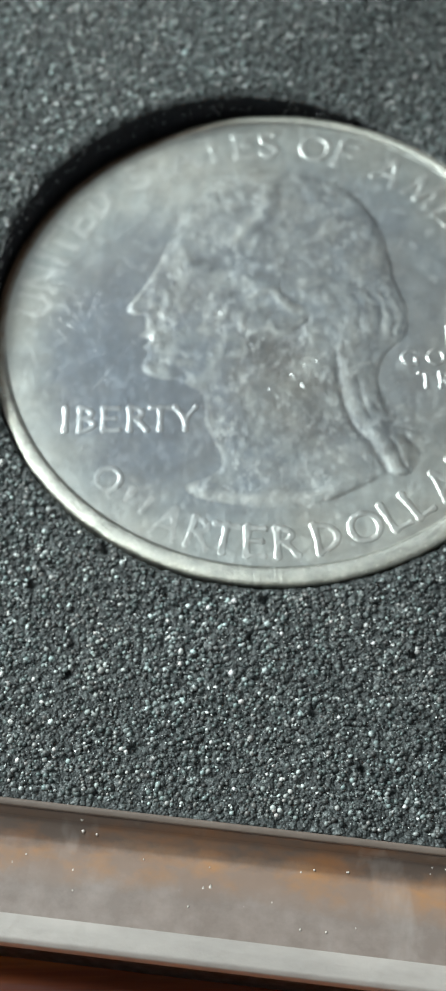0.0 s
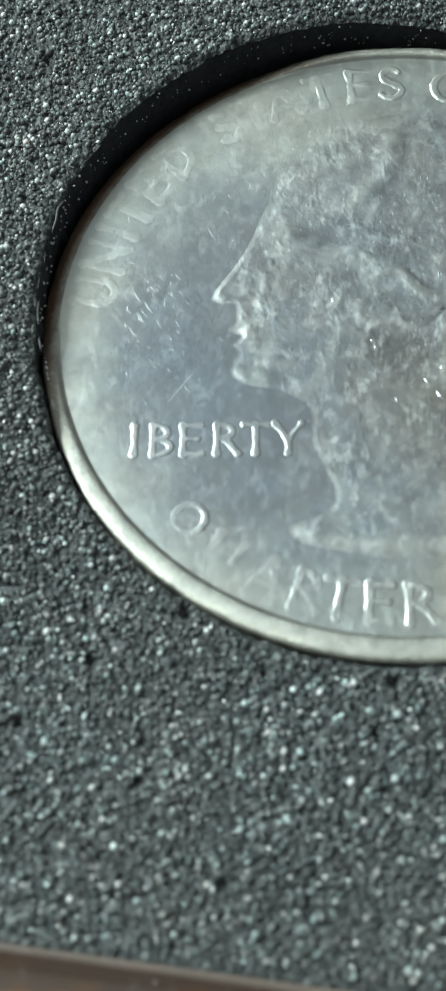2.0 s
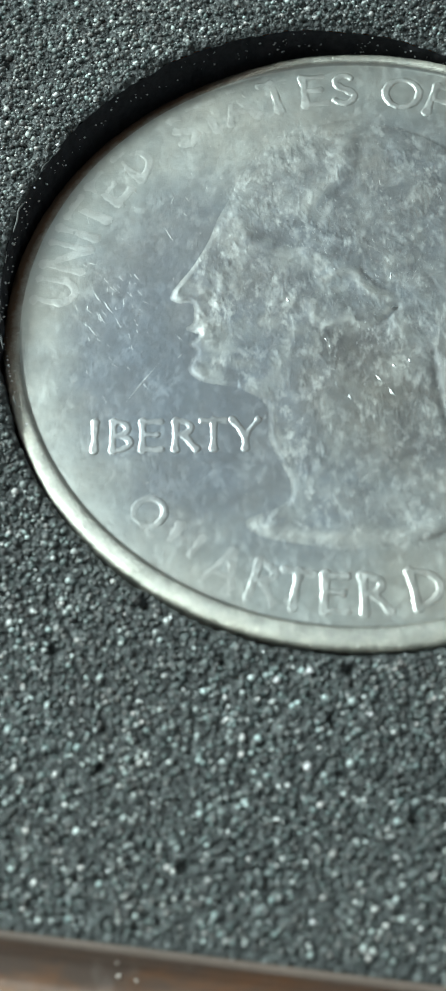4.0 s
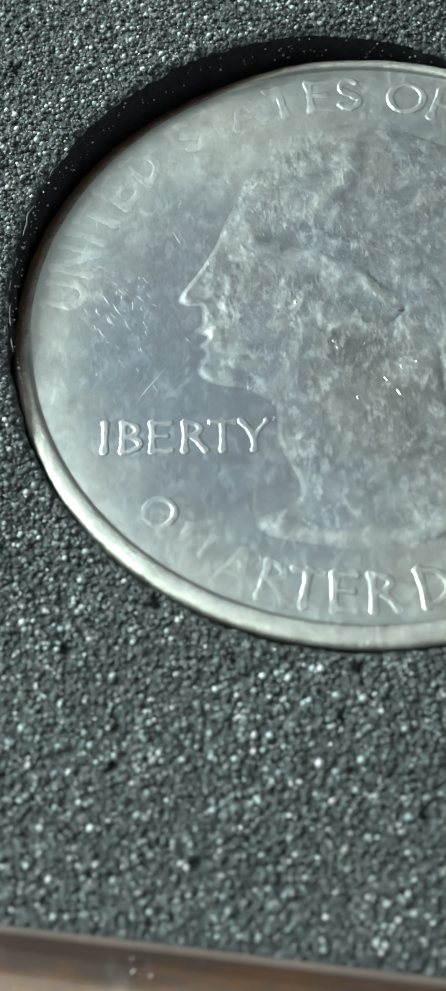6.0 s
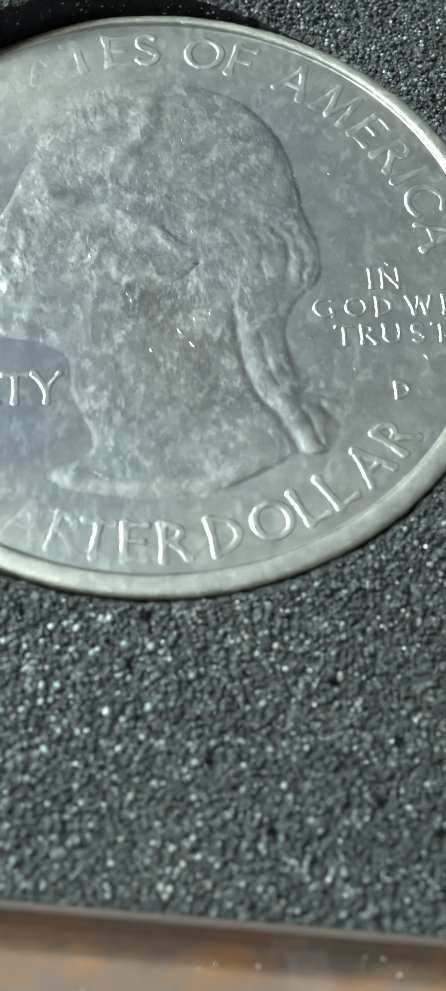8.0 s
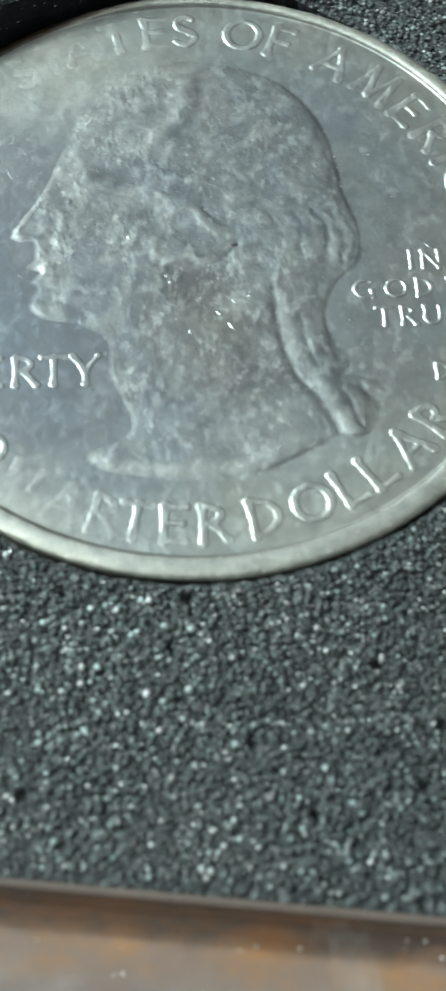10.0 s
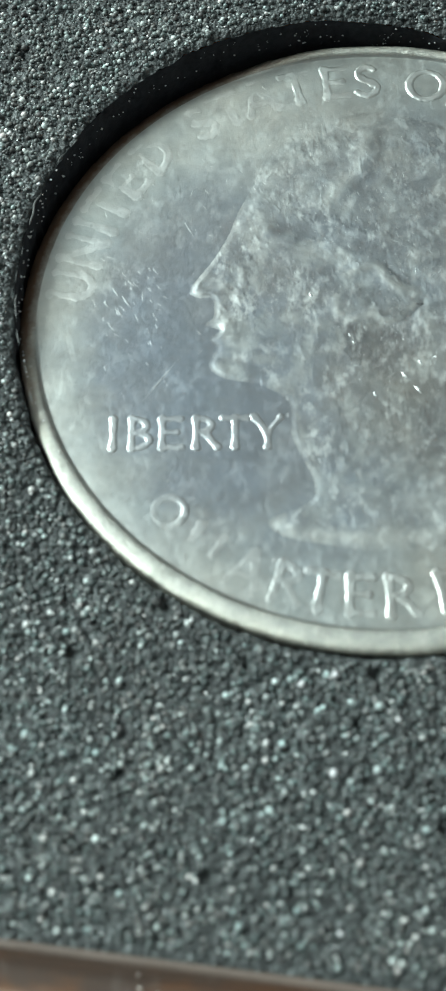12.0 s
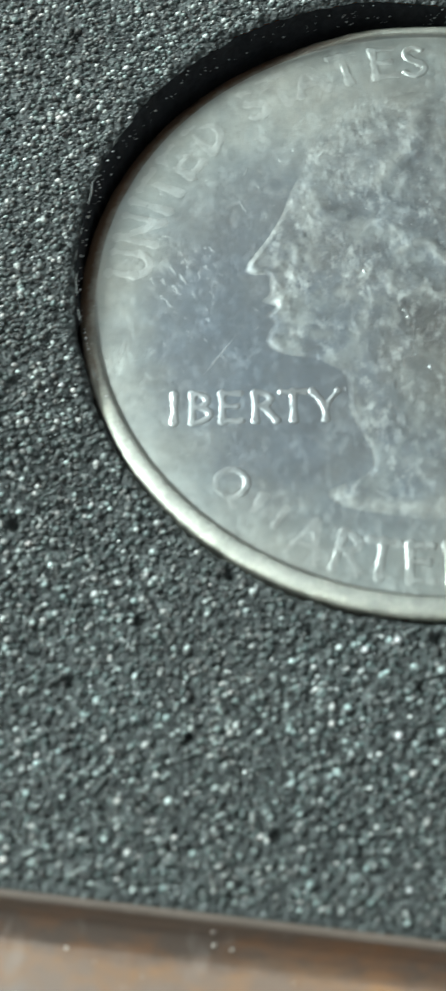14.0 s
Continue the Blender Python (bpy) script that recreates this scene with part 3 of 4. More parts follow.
def specks(name, x, y, r, label, shape, faces, material, sunk, round_ones):
    """Small grains that lie half sunk in the foam, each turned and stretched at random."""
    z = foam_level(x, y) + foam_relief(x, y) + r * sunk
    rng = np.random.default_rng(23)
    q = rng.normal(size=(len(x), 4))
    w, i, j, k = (q / np.linalg.norm(q, axis=1, keepdims=True)).T
    spin = np.stack([1 - 2 * (j * j + k * k), 2 * (i * j - k * w), 2 * (i * k + j * w), 2 * (i * j + k * w), 1 - 2 * (i * i + k * k), 2 * (j * k - i * w),
                     2 * (i * k - j * w), 2 * (j * k + i * w), 1 - 2 * (i * i + j * j)], -1).reshape(-1, 3, 3)
    body = shape[None] * rng.uniform(0.7, 1.25, (len(x), 1, 3))
    v = np.stack([x, y, z], -1)[:, None] + np.einsum("nab,nkb->nka", spin, body) * r[:, None, None]
    f = faces[None] + len(shape) * np.arange(len(x))[:, None, None]
    return tagged(part(name, mesh_of(name, v.reshape(-1, 3), f.reshape(-1, 3), material, round_ones), foam, label), kind="stuff")


def strewn(count, seed):
    """Places on the foam's top, clear of the pocket and the case's front side."""
    rng = np.random.default_rng(seed)
    x, y = rng.uniform(-21, 19, count), rng.uniform(-24, 20, count)
    on = np.ones(count, bool)
    for px, py, r in PITS:
        on &= np.hypot(x - px, y - py) > r
    on &= (np.hypot(x, y) > 12.35) & (np.hypot(x - HOLE[0], y - HOLE[1]) > 11.95) & (y > -21.5 - 0.135 * x)
    return x[on], y[on], rng.uniform(0, 1, on.sum())


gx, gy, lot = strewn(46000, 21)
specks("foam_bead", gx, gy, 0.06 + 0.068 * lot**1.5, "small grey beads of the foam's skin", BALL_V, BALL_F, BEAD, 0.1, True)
gx, gy, lot = strewn(22000, 22)
specks("foam_grain", gx, gy, 0.028 + 0.06 * lot**4, "pale glinting grains", OCTA_V, OCTA_F, SPECK, 0.3, False)


def bright_grain(x, y, r):
    v = OCTA_V * r + np.array([x, y, float(foam_level(np.array(x), np.array(y))) + 0.09])
    part("bright_grain", mesh_of("bright_grain", v, OCTA_F, GRAIN), foam, "single bright white grain")


for x, y, r in ((-2.08, -15.73, 0.19), (-1.92, -12.69, 0.14), (3.4, -14.57, 0.12), (-0.12, -14.12, 0.11), (-2.93, -12.98, 0.15), (8.69, -12.43, 0.12), (1.92, -17.58, 0.11), (4.16, -21.06, 0.11), (-2.05, -20.3, 0.12),
                (-12.46, -3.74, 0.13), (-10.54, 9.35, 0.15), (-10.36, 7.02, 0.1), (-11.52, 4.94, 0.1), (-12.66, 7.22, 0.12)):
    bright_grain(x, y, r)


# ---- the coin ----
FIELD = -0.16
STRIKE = pose(0.00016, 0, 0, 0, 0, -0.3)  # how the bust and its marks lie on the blank
coin = tagged(new("quarter_coin"), "worn silver-grey metal coin with raised lettering, set in the foam pocket", "coin")


def field_level(x, y):
    """The coin's field, very slightly dished."""
    return FIELD - 0.02 + 0.02 * (np.hypot(x, y) / 11) ** 4


def coin_body():
    n = 119 * 8
    th = np.linspace(0, 2 * np.pi, n, endpoint=False)
    reed = 0.008 * np.sign(np.sin(th * 119))
    prof = [(r, float(field_level(r, 0))) for r in (0.02, 2, 4, 6, 8, 9.5, 10.5, 11.0)]
    prof += [(11.38, FIELD - 0.010), (11.43, FIELD - 0.012), (11.48, -0.09), (11.53, -0.032), (11.6, -0.007), (11.72, 0.0), (11.85, -0.002), (11.97, -0.012), (12.05, -0.042), (12.09, -0.1)]
    # the collar sat off centre: the rim is wide below the bust and thin above it, and rubbed away on one stretch
    off = [float(np.interp(r, (10.5, 11.3, 11.7, 12.05), (0, 1, 0.9, 0))) for r, z in prof]
    deg = np.degrees(th)
    low = np.clip((deg - 96) / 22, 0, 1) * np.clip((196 - deg) / 22, 0, 1)
    low = low * low * (3 - 2 * low)
    rows = []
    for (r, z), k in zip(prof, off):
        fall = FIELD - 0.002 - 0.09 * max(0.0, r - 11.0) ** 2
        height = z + (fall - z) * low if r > 11.1 else np.full(n, z)
        rows.append(np.stack([r * np.cos(th) - 0.06 * k, r * np.sin(th) + 0.21 * k, height], -1))
    rows[-3:] = [q * np.stack([1 + 0.0009 * value_noise(th * 12, th * 0, 0.8, 31) + 0.0009 * value_noise(th * 12, th * 0, 0.17, 32)] * 2 + [np.ones(n)], -1) for q in rows[-3:]]
    # small dents along the outer corner
    for q, deep in zip(rows[-2:], (0.012, 0.02)):
        q[:, 2] -= deep * np.clip(0.3 + value_noise(th * 12, th * 0, 0.4, 33) + 0.8 * value_noise(th * 12, th * 0, 0.11, 34), 0, 2)
    for z in (-0.33, -0.9, -1.6):
        r = COIN_R - 0.03 + reed
        rows.append(np.stack([r * np.cos(th), r * np.sin(th), np.full(n, z)], -1))
    rows.append(np.stack([11.9 * np.cos(th), 11.9 * np.sin(th), np.full(n, -1.75)], -1))
    rows.append(np.stack([0.02 * np.cos(th), 0.02 * np.sin(th), np.full(n, -1.75)], -1))
    blank = part("blank", mesh_of("blank", np.concatenate(rows[:11]), grid_faces(11, n, True)[:, ::-1], METAL), coin)
    part("rim", mesh_of("rim", np.concatenate(rows[10:]), grid_faces(len(rows) - 10, n, True)[:, ::-1], METAL_RIM), coin, "pale worn rim with a reeded edge, shade painted brown in part")
    return blank


coin_body()


def smooth_line(points, steps=6):
    """A Catmull-Rom line through the points."""
    p = [Vector(q) for q in points]
    p = [p[0] * 2 - p[1], *p, p[-1] * 2 - p[-2]]
    out = []
    for a, b, c, d in zip(p, p[1:], p[2:], p[3:]):
        for i in range(steps):
            t = i / steps
            out.append(0.5 * (2 * b + (c - a) * t + (2 * a - 5 * b + 4 * c - d) * t * t + (3 * b - a - 3 * c + d) * t**3))
    return [tuple(q) for q in out] + [tuple(p[-2])]


FACE = [(-3.95, 6.85), (-4.45, 5.5), (-4.9, 4.5), (-5.2, 3.6), (-5.75, 2.5), (-6.5, 1.35), (-6.3, 1.02), (-5.75, 0.95), (-5.7, 0.2), (-5.95, -0.1), (-5.5, -0.35), (-5.85, -0.7), (-5.6, -1.05), (-5.85, -1.7), (-5.4, -2.2), (-4.2, -2.45)]
NECK = [(-4.2, -2.45), (-3.25, -3.15), (-3.15, -4.4), (-2.86, -5.25), (-2.47, -6.1), (-2.65, -6.9), (-3.9, -7.5), (-3.45, -8.05), (-2.0, -8.38), (-0.8, -8.58), (1.23, -8.49), (2.4, -8.1), (4.29, -7.1)]
BACK = [(4.29, -7.1), (4.82, -7.2), (5.25, -7.05), (5.65, -6.5), (6.08, -5.6), (5.9, -4.6), (5.35, -3.75), (4.7, -3.75), (4.3, -3.2), (4.2, -2.3), (4.6, -1.2), (5.45, -0.3), (5.65, 0.8), (5.5, 1.75)]
HAIR = [(5.5, 1.75), (5.16, 2.85), (4.99, 4.27), (4.63, 5.74), (3.8, 7.2), (2.68, 8.2), (0.9, 8.82), (-0.4, 8.98), (-1.9, 8.65), (-2.95, 8.0), (-3.95, 6.85)]
RIBBON = [(3.15, -1.1), (3.42, -2.5), (3.67, -3.9), (4.3, -5.27), (5.0, -6.55), (5.18, -7.0)]


def distance_to(line, x, y):
    d = np.full(x.shape, 1e9)
    for (ax, ay), (bx, by) in zip(line, line[1:]):
        dx, dy = bx - ax, by - ay
        t = np.clip(((x - ax) * dx + (y - ay) * dy) / (dx * dx + dy * dy + 1e-12), 0, 1)
        d = np.minimum(d, np.hypot(x - ax - t * dx, y - ay - t * dy))
    return d


def inside(line, x, y):
    hit = np.zeros(x.shape, bool)
    for (ax, ay), (bx, by) in zip(line, line[1:] + line[:1]):
        if ay != by:
            hit ^= ((ay > y) != (by > y)) & (x < (bx - ax) * (y - ay) / (by - ay) + ax)
    return hit


BUST = smooth_line(FACE)[:-1] + smooth_line(NECK)[:-1] + smooth_line(BACK)[:-1] + smooth_line(HAIR)[:-1]
RIBBON_LINE = smooth_line(RIBBON)


def bump_up(line, x, y, width):
    return np.exp(-((distance_to(line, x, y) / width) ** 2))


def bust_height(x, y):
    """How high the bust stands over the field (below 0 outside its outline), and how far inside it lies."""
    d = np.where(inside(BUST, x, y), 1, -1) * distance_to(BUST + BUST[:1], x, y)
    e = np.clip(d, 0, None)
    back = 1 / (1 + np.exp(-(x - 2.5) * 1.2))
    face = 1 / (1 + np.exp((x + 4.3) * 4)) / (1 + np.exp((np.abs(y) - 2.3) * 3))
    wide = 0.3 - 0.16 * np.maximum(back, face)
    jaw = np.exp(-(((x + 4.1) / 1.1) ** 2 + ((y + 2.5) / 0.6) ** 2))
    z = (0.010 + 0.005 * face + 0.035 * back) * (1 - 0.7 * jaw) * (1 - np.exp(-e / wide)) + 0.07 * (1 - np.exp(-e / 3.0))
    soft = np.clip(e / 0.6, 0, 1)
    # hair: worn strands that run back from the brow, broken into short flakes
    hair = soft / (1 + np.exp(-(y - 1.2 + 1.3 * (x + 2.5)) * 1.6)) / (1 + np.exp(-(y + 0.6) * 3))
    bend = 0.5 * value_noise(x, y, 2.2, 46) + 0.25 * value_noise(x, y, 0.8, 47)
    across, along = y + 0.12 * x + bend, x - 0.12 * y
    z += hair * (0.005 * value_noise(along * 0.4, across, 0.3, 41) + 0.002 * value_noise(along * 0.45, across, 0.15, 42) + 0.007 * value_noise(along * 0.6, across, 0.8, 49))
    # the rolled curls over the nape: ridges parted by narrow grooves
    for line, deep in (([(5.0, 1.95), (5.3, 0.95), (5.22, -0.17), (4.9, -0.7)], 0.010), ([(4.6, 1.95), (4.98, 0.91), (4.9, -0.17), (4.5, -0.75)], 0.015), ([(4.05, 2.04), (4.42, 1.07), (4.3, -0.14), (4.0, -0.7)], 0.015),
                       ([(3.3, 1.95), (3.62, 1.0), (3.45, 0.0)], 0.012), ([(2.5, 1.7), (2.9, 1.0), (2.75, 0.3)], 0.010), ([(5.1, 2.6), (4.3, 2.35), (3.2, 2.2), (2.4, 2.0)], 0.014), ([(4.5, 5.6), (4.75, 4.3), (4.8, 3.0), (5.0, 2.1)], 0.012)):
        z -= deep * bump_up(smooth_line(line), x + 0.16 * value_noise(x, y, 0.4, 48), y + 0.12 * value_noise(x, y, 0.35, 54), 0.13) * (0.6 + 0.5 * value_noise(x, y, 0.5, 55))
    z += 0.016 * np.exp(-(((x - 2.2) / 1.0) ** 2 + ((y - 1.0) / 1.0) ** 2))
    # the broad pale lock over the brow
    z += 0.026 * bump_up(smooth_line([(-0.27, 7.8), (-0.41, 6.76), (-1.01, 5.89), (-1.82, 5.03)]), x, y, 0.42)
    z -= 0.014 * bump_up(smooth_line([(0.35, 7.6), (0.2, 6.5), (-0.5, 5.6)]), x, y, 0.22)
    # the wing of hair over the ear, the lobe under it, the curl before it and the lock behind
    u, v = x + 0.05 * value_noise(x, y, 0.3, 56), y + 0.05 * value_noise(x, y, 0.3, 57)
    z += 0.022 * bump_up(smooth_line([(-1.26, 1.79), (-0.68, 2.11), (-0.16, 2.13), (0.16, 1.59), (0.53, 1.24), (0.95, 1.05)]), u, v, 0.2)
    z -= 0.012 * bump_up(smooth_line([(0.12, 2.5), (0.32, 1.95), (0.84, 1.5)]), u, v, 0.12)
    lobe = smooth_line([(-0.2, -0.2), (0.2, -0.22), (0.6, -0.12), (1.0, 0.25), (1.3, 0.6)])
    z += 0.022 * np.exp(-(((x - 0.42) / 0.55) ** 2 + ((y - 0.42) / 0.42) ** 2)) - 0.014 * bump_up(lobe, u, v, 0.13)
    z += 0.018 * bump_up(smooth_line([(-1.63, 0.85), (-1.57, 0.33), (-1.11, -0.04), (-0.29, 0.2)]), u, v, 0.22)
    z -= 0.012 * np.exp(-(((x + 0.6) / 0.45) ** 2 + ((y - 0.95) / 0.4) ** 2))
    z += 0.012 * bump_up(smooth_line([(1.06, 2.26), (1.33, 2.52), (2.17, 2.71)]), u, v, 0.2)
    z += 0.010 * bump_up(smooth_line([(1.15, 0.2), (1.45, -0.45), (2.2, -0.7), (3.0, -1.1)]), u, v, 0.2)
    z -= 0.05 * np.exp(-(((x + 0.1) / 0.9) ** 2 + ((y + 0.75) / 0.6) ** 2))
    # the ribbon that ties the hair: two long folds with a crease, the tail under them, a faint flat bow beside it
    band = distance_to(RIBBON_LINE, x, y)
    bow = 1 / (1 + np.exp(-(x - 4.3 - 0.55 * np.clip(-4.9 - y, 0, 2.2)) * 8)) / (1 + np.exp((y + 3.5) * 6))
    z *= 1 - 0.62 * bow
    half = np.interp(-y, (1.1, 4.2, 5.0, 6.0, 7.0), (0.68, 0.66, 0.42, 0.58, 0.5))
    z += 0.024 * np.exp(-((band / half) ** 4)) * (1 + 0.25 * value_noise(x, y, 0.35, 45))
    for line, wide, high in (([(2.85, -1.69), (2.98, -2.6), (3.24, -3.87), (3.55, -4.7)], 0.26, 0.006), ([(4.12, -5.3), (4.4, -6.13), (4.75, -7.0)], 0.26, 0.006), ([(4.75, -5.35), (5.2, -5.95), (5.42, -6.75)], 0.26, 0.022), ([(3.8, -4.95), (4.2, -5.15)], 0.3, 0.012),
                             ([(4.6, -4.38), (4.72, -3.98), (5.0, -3.82), (5.42, -4.0), (5.48, -4.42), (4.9, -4.6)], 0.16, 0.018), ([(4.6, -4.95), (5.27, -5.1), (5.82, -5.36), (6.02, -5.72), (5.98, -6.1)], 0.16, 0.018)):
        z += high * bump_up(smooth_line(line), x + 0.05 * value_noise(x, y, 0.3, 60), y, wide)
    for line, wide, deep in (([(3.28, -2.4), (3.35, -2.9), (3.5, -3.63), (3.75, -4.4)], 0.1, 0.010), ([(3.75, -2.2), (3.85, -3.2), (4.05, -4.0)], 0.09, 0.006), ([(4.6, -5.5), (4.83, -6.2), (5.15, -6.95)], 0.1, 0.018), ([(4.4, -4.74), (5.08, -4.84), (5.71, -5.0)], 0.1, 0.012),
                             ([(5.15, -5.31), (5.62, -6.0), (5.68, -6.75)], 0.13, 0.016)):
        z -= deep * bump_up(smooth_line(line), x + 0.06 * value_noise(x, y, 0.3, 61), y, wide)
    z -= 0.02 * bump_up(smooth_line([(2.42, -1.3), (2.52, -2.85), (2.76, -4.05), (3.12, -4.95), (3.62, -5.55), (3.98, -6.3), (4.3, -7.0)]), x, y, 0.16)
    # nose, brow, lips, jaw and the rounded cut of the neck
    z += 0.012 * bump_up([(-5.0, 4.35), (-5.2, 3.65), (-5.7, 2.55), (-6.3, 1.5)], x, y, 0.13)
    z += 0.02 * bump_up([(-6.25, 1.2), (-5.75, 1.15), (-5.35, 1.35)], x, y, 0.16)
    z += 0.016 * bump_up([(-4.75, 2.1), (-4.7, 1.5), (-4.85, 0.95)], x, y, 0.16)
    z += 0.006 * bump_up(smooth_line([(-4.9, 4.5), (-4.2, 4.4), (-3.85, 3.8), (-3.95, 3.1), (-4.4, 2.9)]), x, y, 0.2)
    z += 0.012 * bump_up([(-5.5, -1.7), (-5.4, -1.95)], x, y, 0.2)
    z += 0.004 * bump_up([(-3.15, -3.2), (-3.05, -4.4), (-2.75, -5.25), (-2.4, -6.1)], x, y, 0.14)
    z += 0.022 * bump_up([(-4.6, 3.9), (-3.9, 3.7), (-3.2, 3.5)], x, y, 0.35)
    z -= 0.02 * bump_up([(-4.3, 2.6), (-3.6, 2.3)], x, y, 0.4)
    z += 0.022 * bump_up([(-5.4, -0.55), (-5.1, -0.6)], x, y, 0.22)
    z += 0.014 * bump_up([(-4.6, -2.1), (-3.0, -1.8), (-1.5, -0.8)], x, y, 0.7)
    z += 0.026 * bump_up([(-3.1, -7.75), (-1.8, -8.0), (1.2, -8.1), (2.9, -7.65)], x, y, 0.3)
    z += 0.012 * bump_up([(-2.0, -6.6), (0.5, -7.0), (2.6, -6.6)], x, y, 0.6)
    z += 0.040 * np.exp(-(((x + 5.27) / 0.24) ** 2 + ((y + 0.1) / 0.2) ** 2))
    z += 0.004 * value_noise(x, y, 1.1, 43) + 0.002 * value_noise(x, y, 0.3, 44)
    # fine burrs all over it, most of them leaning one way
    lean, side = 0.57 * x - 0.82 * y, 0.82 * x + 0.57 * y
    rough = np.clip(0.55 + 0.75 * value_noise(x, y, 1.5, 61) + 0.5 * value_noise(x, y, 0.55, 62), 0.05, 1) * (0.25 + 0.75 / (1 + np.exp(-(y + 2.6 + 0.5 * x) * 1.5)))
    z += 0.9 * rough * (0.009 * np.clip(value_noise(lean * 0.5, side, 0.1, 52) - 0.3, 0, 1) + 0.008 * np.clip(value_noise(lean * 0.6 + 0.5 * side, side, 0.17, 53) - 0.3, 0, 1) + 0.002 * value_noise(x, y, 0.2, 63))
    return np.maximum(z, 0) * np.clip(d / (0.15 + 0.6 * bow), 0, 1), d


RUBBED_LIT = (  # raised details, rubbed and with highlights painted pale: line, width, how much
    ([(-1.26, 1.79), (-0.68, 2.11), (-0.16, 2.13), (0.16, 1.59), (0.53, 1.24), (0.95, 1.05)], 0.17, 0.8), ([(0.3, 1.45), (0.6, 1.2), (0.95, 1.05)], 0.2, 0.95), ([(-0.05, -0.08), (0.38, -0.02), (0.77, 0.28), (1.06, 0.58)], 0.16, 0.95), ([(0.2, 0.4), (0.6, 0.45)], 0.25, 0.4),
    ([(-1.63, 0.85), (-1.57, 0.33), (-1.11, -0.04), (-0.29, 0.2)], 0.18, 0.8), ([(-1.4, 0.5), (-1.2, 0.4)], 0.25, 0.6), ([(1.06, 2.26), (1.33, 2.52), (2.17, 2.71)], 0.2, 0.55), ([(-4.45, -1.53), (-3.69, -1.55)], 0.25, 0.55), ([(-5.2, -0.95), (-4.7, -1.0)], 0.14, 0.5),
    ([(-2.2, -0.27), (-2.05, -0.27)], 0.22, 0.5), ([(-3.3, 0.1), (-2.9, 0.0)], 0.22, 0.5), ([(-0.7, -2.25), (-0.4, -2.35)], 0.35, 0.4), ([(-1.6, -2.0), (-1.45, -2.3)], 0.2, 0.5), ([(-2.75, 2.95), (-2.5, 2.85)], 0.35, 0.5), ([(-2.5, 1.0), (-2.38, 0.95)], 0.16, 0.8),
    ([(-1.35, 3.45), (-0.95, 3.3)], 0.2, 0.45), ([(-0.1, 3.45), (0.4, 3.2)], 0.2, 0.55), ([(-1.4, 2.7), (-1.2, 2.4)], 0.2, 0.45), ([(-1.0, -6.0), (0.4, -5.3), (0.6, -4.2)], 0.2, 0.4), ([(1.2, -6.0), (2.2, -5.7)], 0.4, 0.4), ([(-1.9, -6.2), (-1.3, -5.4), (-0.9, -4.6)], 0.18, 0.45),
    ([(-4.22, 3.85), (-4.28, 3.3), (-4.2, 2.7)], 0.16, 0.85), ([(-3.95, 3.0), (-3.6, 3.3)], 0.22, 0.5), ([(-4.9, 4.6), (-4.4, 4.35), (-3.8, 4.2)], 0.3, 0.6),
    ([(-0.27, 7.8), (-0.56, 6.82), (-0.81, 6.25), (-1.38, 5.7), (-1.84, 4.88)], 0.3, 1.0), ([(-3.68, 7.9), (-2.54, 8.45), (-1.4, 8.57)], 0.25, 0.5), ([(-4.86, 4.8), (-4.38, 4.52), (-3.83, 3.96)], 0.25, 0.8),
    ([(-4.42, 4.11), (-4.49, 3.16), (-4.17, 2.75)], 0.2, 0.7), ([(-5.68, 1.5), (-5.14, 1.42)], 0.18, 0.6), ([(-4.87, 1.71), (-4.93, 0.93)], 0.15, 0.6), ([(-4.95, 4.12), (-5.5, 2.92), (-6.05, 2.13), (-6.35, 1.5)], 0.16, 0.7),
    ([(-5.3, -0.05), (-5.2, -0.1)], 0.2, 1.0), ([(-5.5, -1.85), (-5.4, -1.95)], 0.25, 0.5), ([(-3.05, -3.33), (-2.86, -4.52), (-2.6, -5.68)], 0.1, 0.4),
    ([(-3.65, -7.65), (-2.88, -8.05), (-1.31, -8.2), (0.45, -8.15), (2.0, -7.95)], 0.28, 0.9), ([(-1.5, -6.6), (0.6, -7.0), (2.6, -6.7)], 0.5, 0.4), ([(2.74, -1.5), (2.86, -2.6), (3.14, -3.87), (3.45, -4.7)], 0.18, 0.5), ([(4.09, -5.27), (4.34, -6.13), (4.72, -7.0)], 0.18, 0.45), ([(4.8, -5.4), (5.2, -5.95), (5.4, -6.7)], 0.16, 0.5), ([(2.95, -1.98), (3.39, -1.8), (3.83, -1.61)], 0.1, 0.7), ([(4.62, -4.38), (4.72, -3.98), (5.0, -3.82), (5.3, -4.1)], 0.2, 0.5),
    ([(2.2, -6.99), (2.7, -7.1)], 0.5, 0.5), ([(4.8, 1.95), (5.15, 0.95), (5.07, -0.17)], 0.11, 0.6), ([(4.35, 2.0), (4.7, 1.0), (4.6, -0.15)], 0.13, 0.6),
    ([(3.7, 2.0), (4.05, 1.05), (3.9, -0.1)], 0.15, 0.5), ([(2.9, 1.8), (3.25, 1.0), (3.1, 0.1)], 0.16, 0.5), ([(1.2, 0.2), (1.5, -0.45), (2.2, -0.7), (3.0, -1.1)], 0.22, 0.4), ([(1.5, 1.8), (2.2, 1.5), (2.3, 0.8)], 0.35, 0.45))
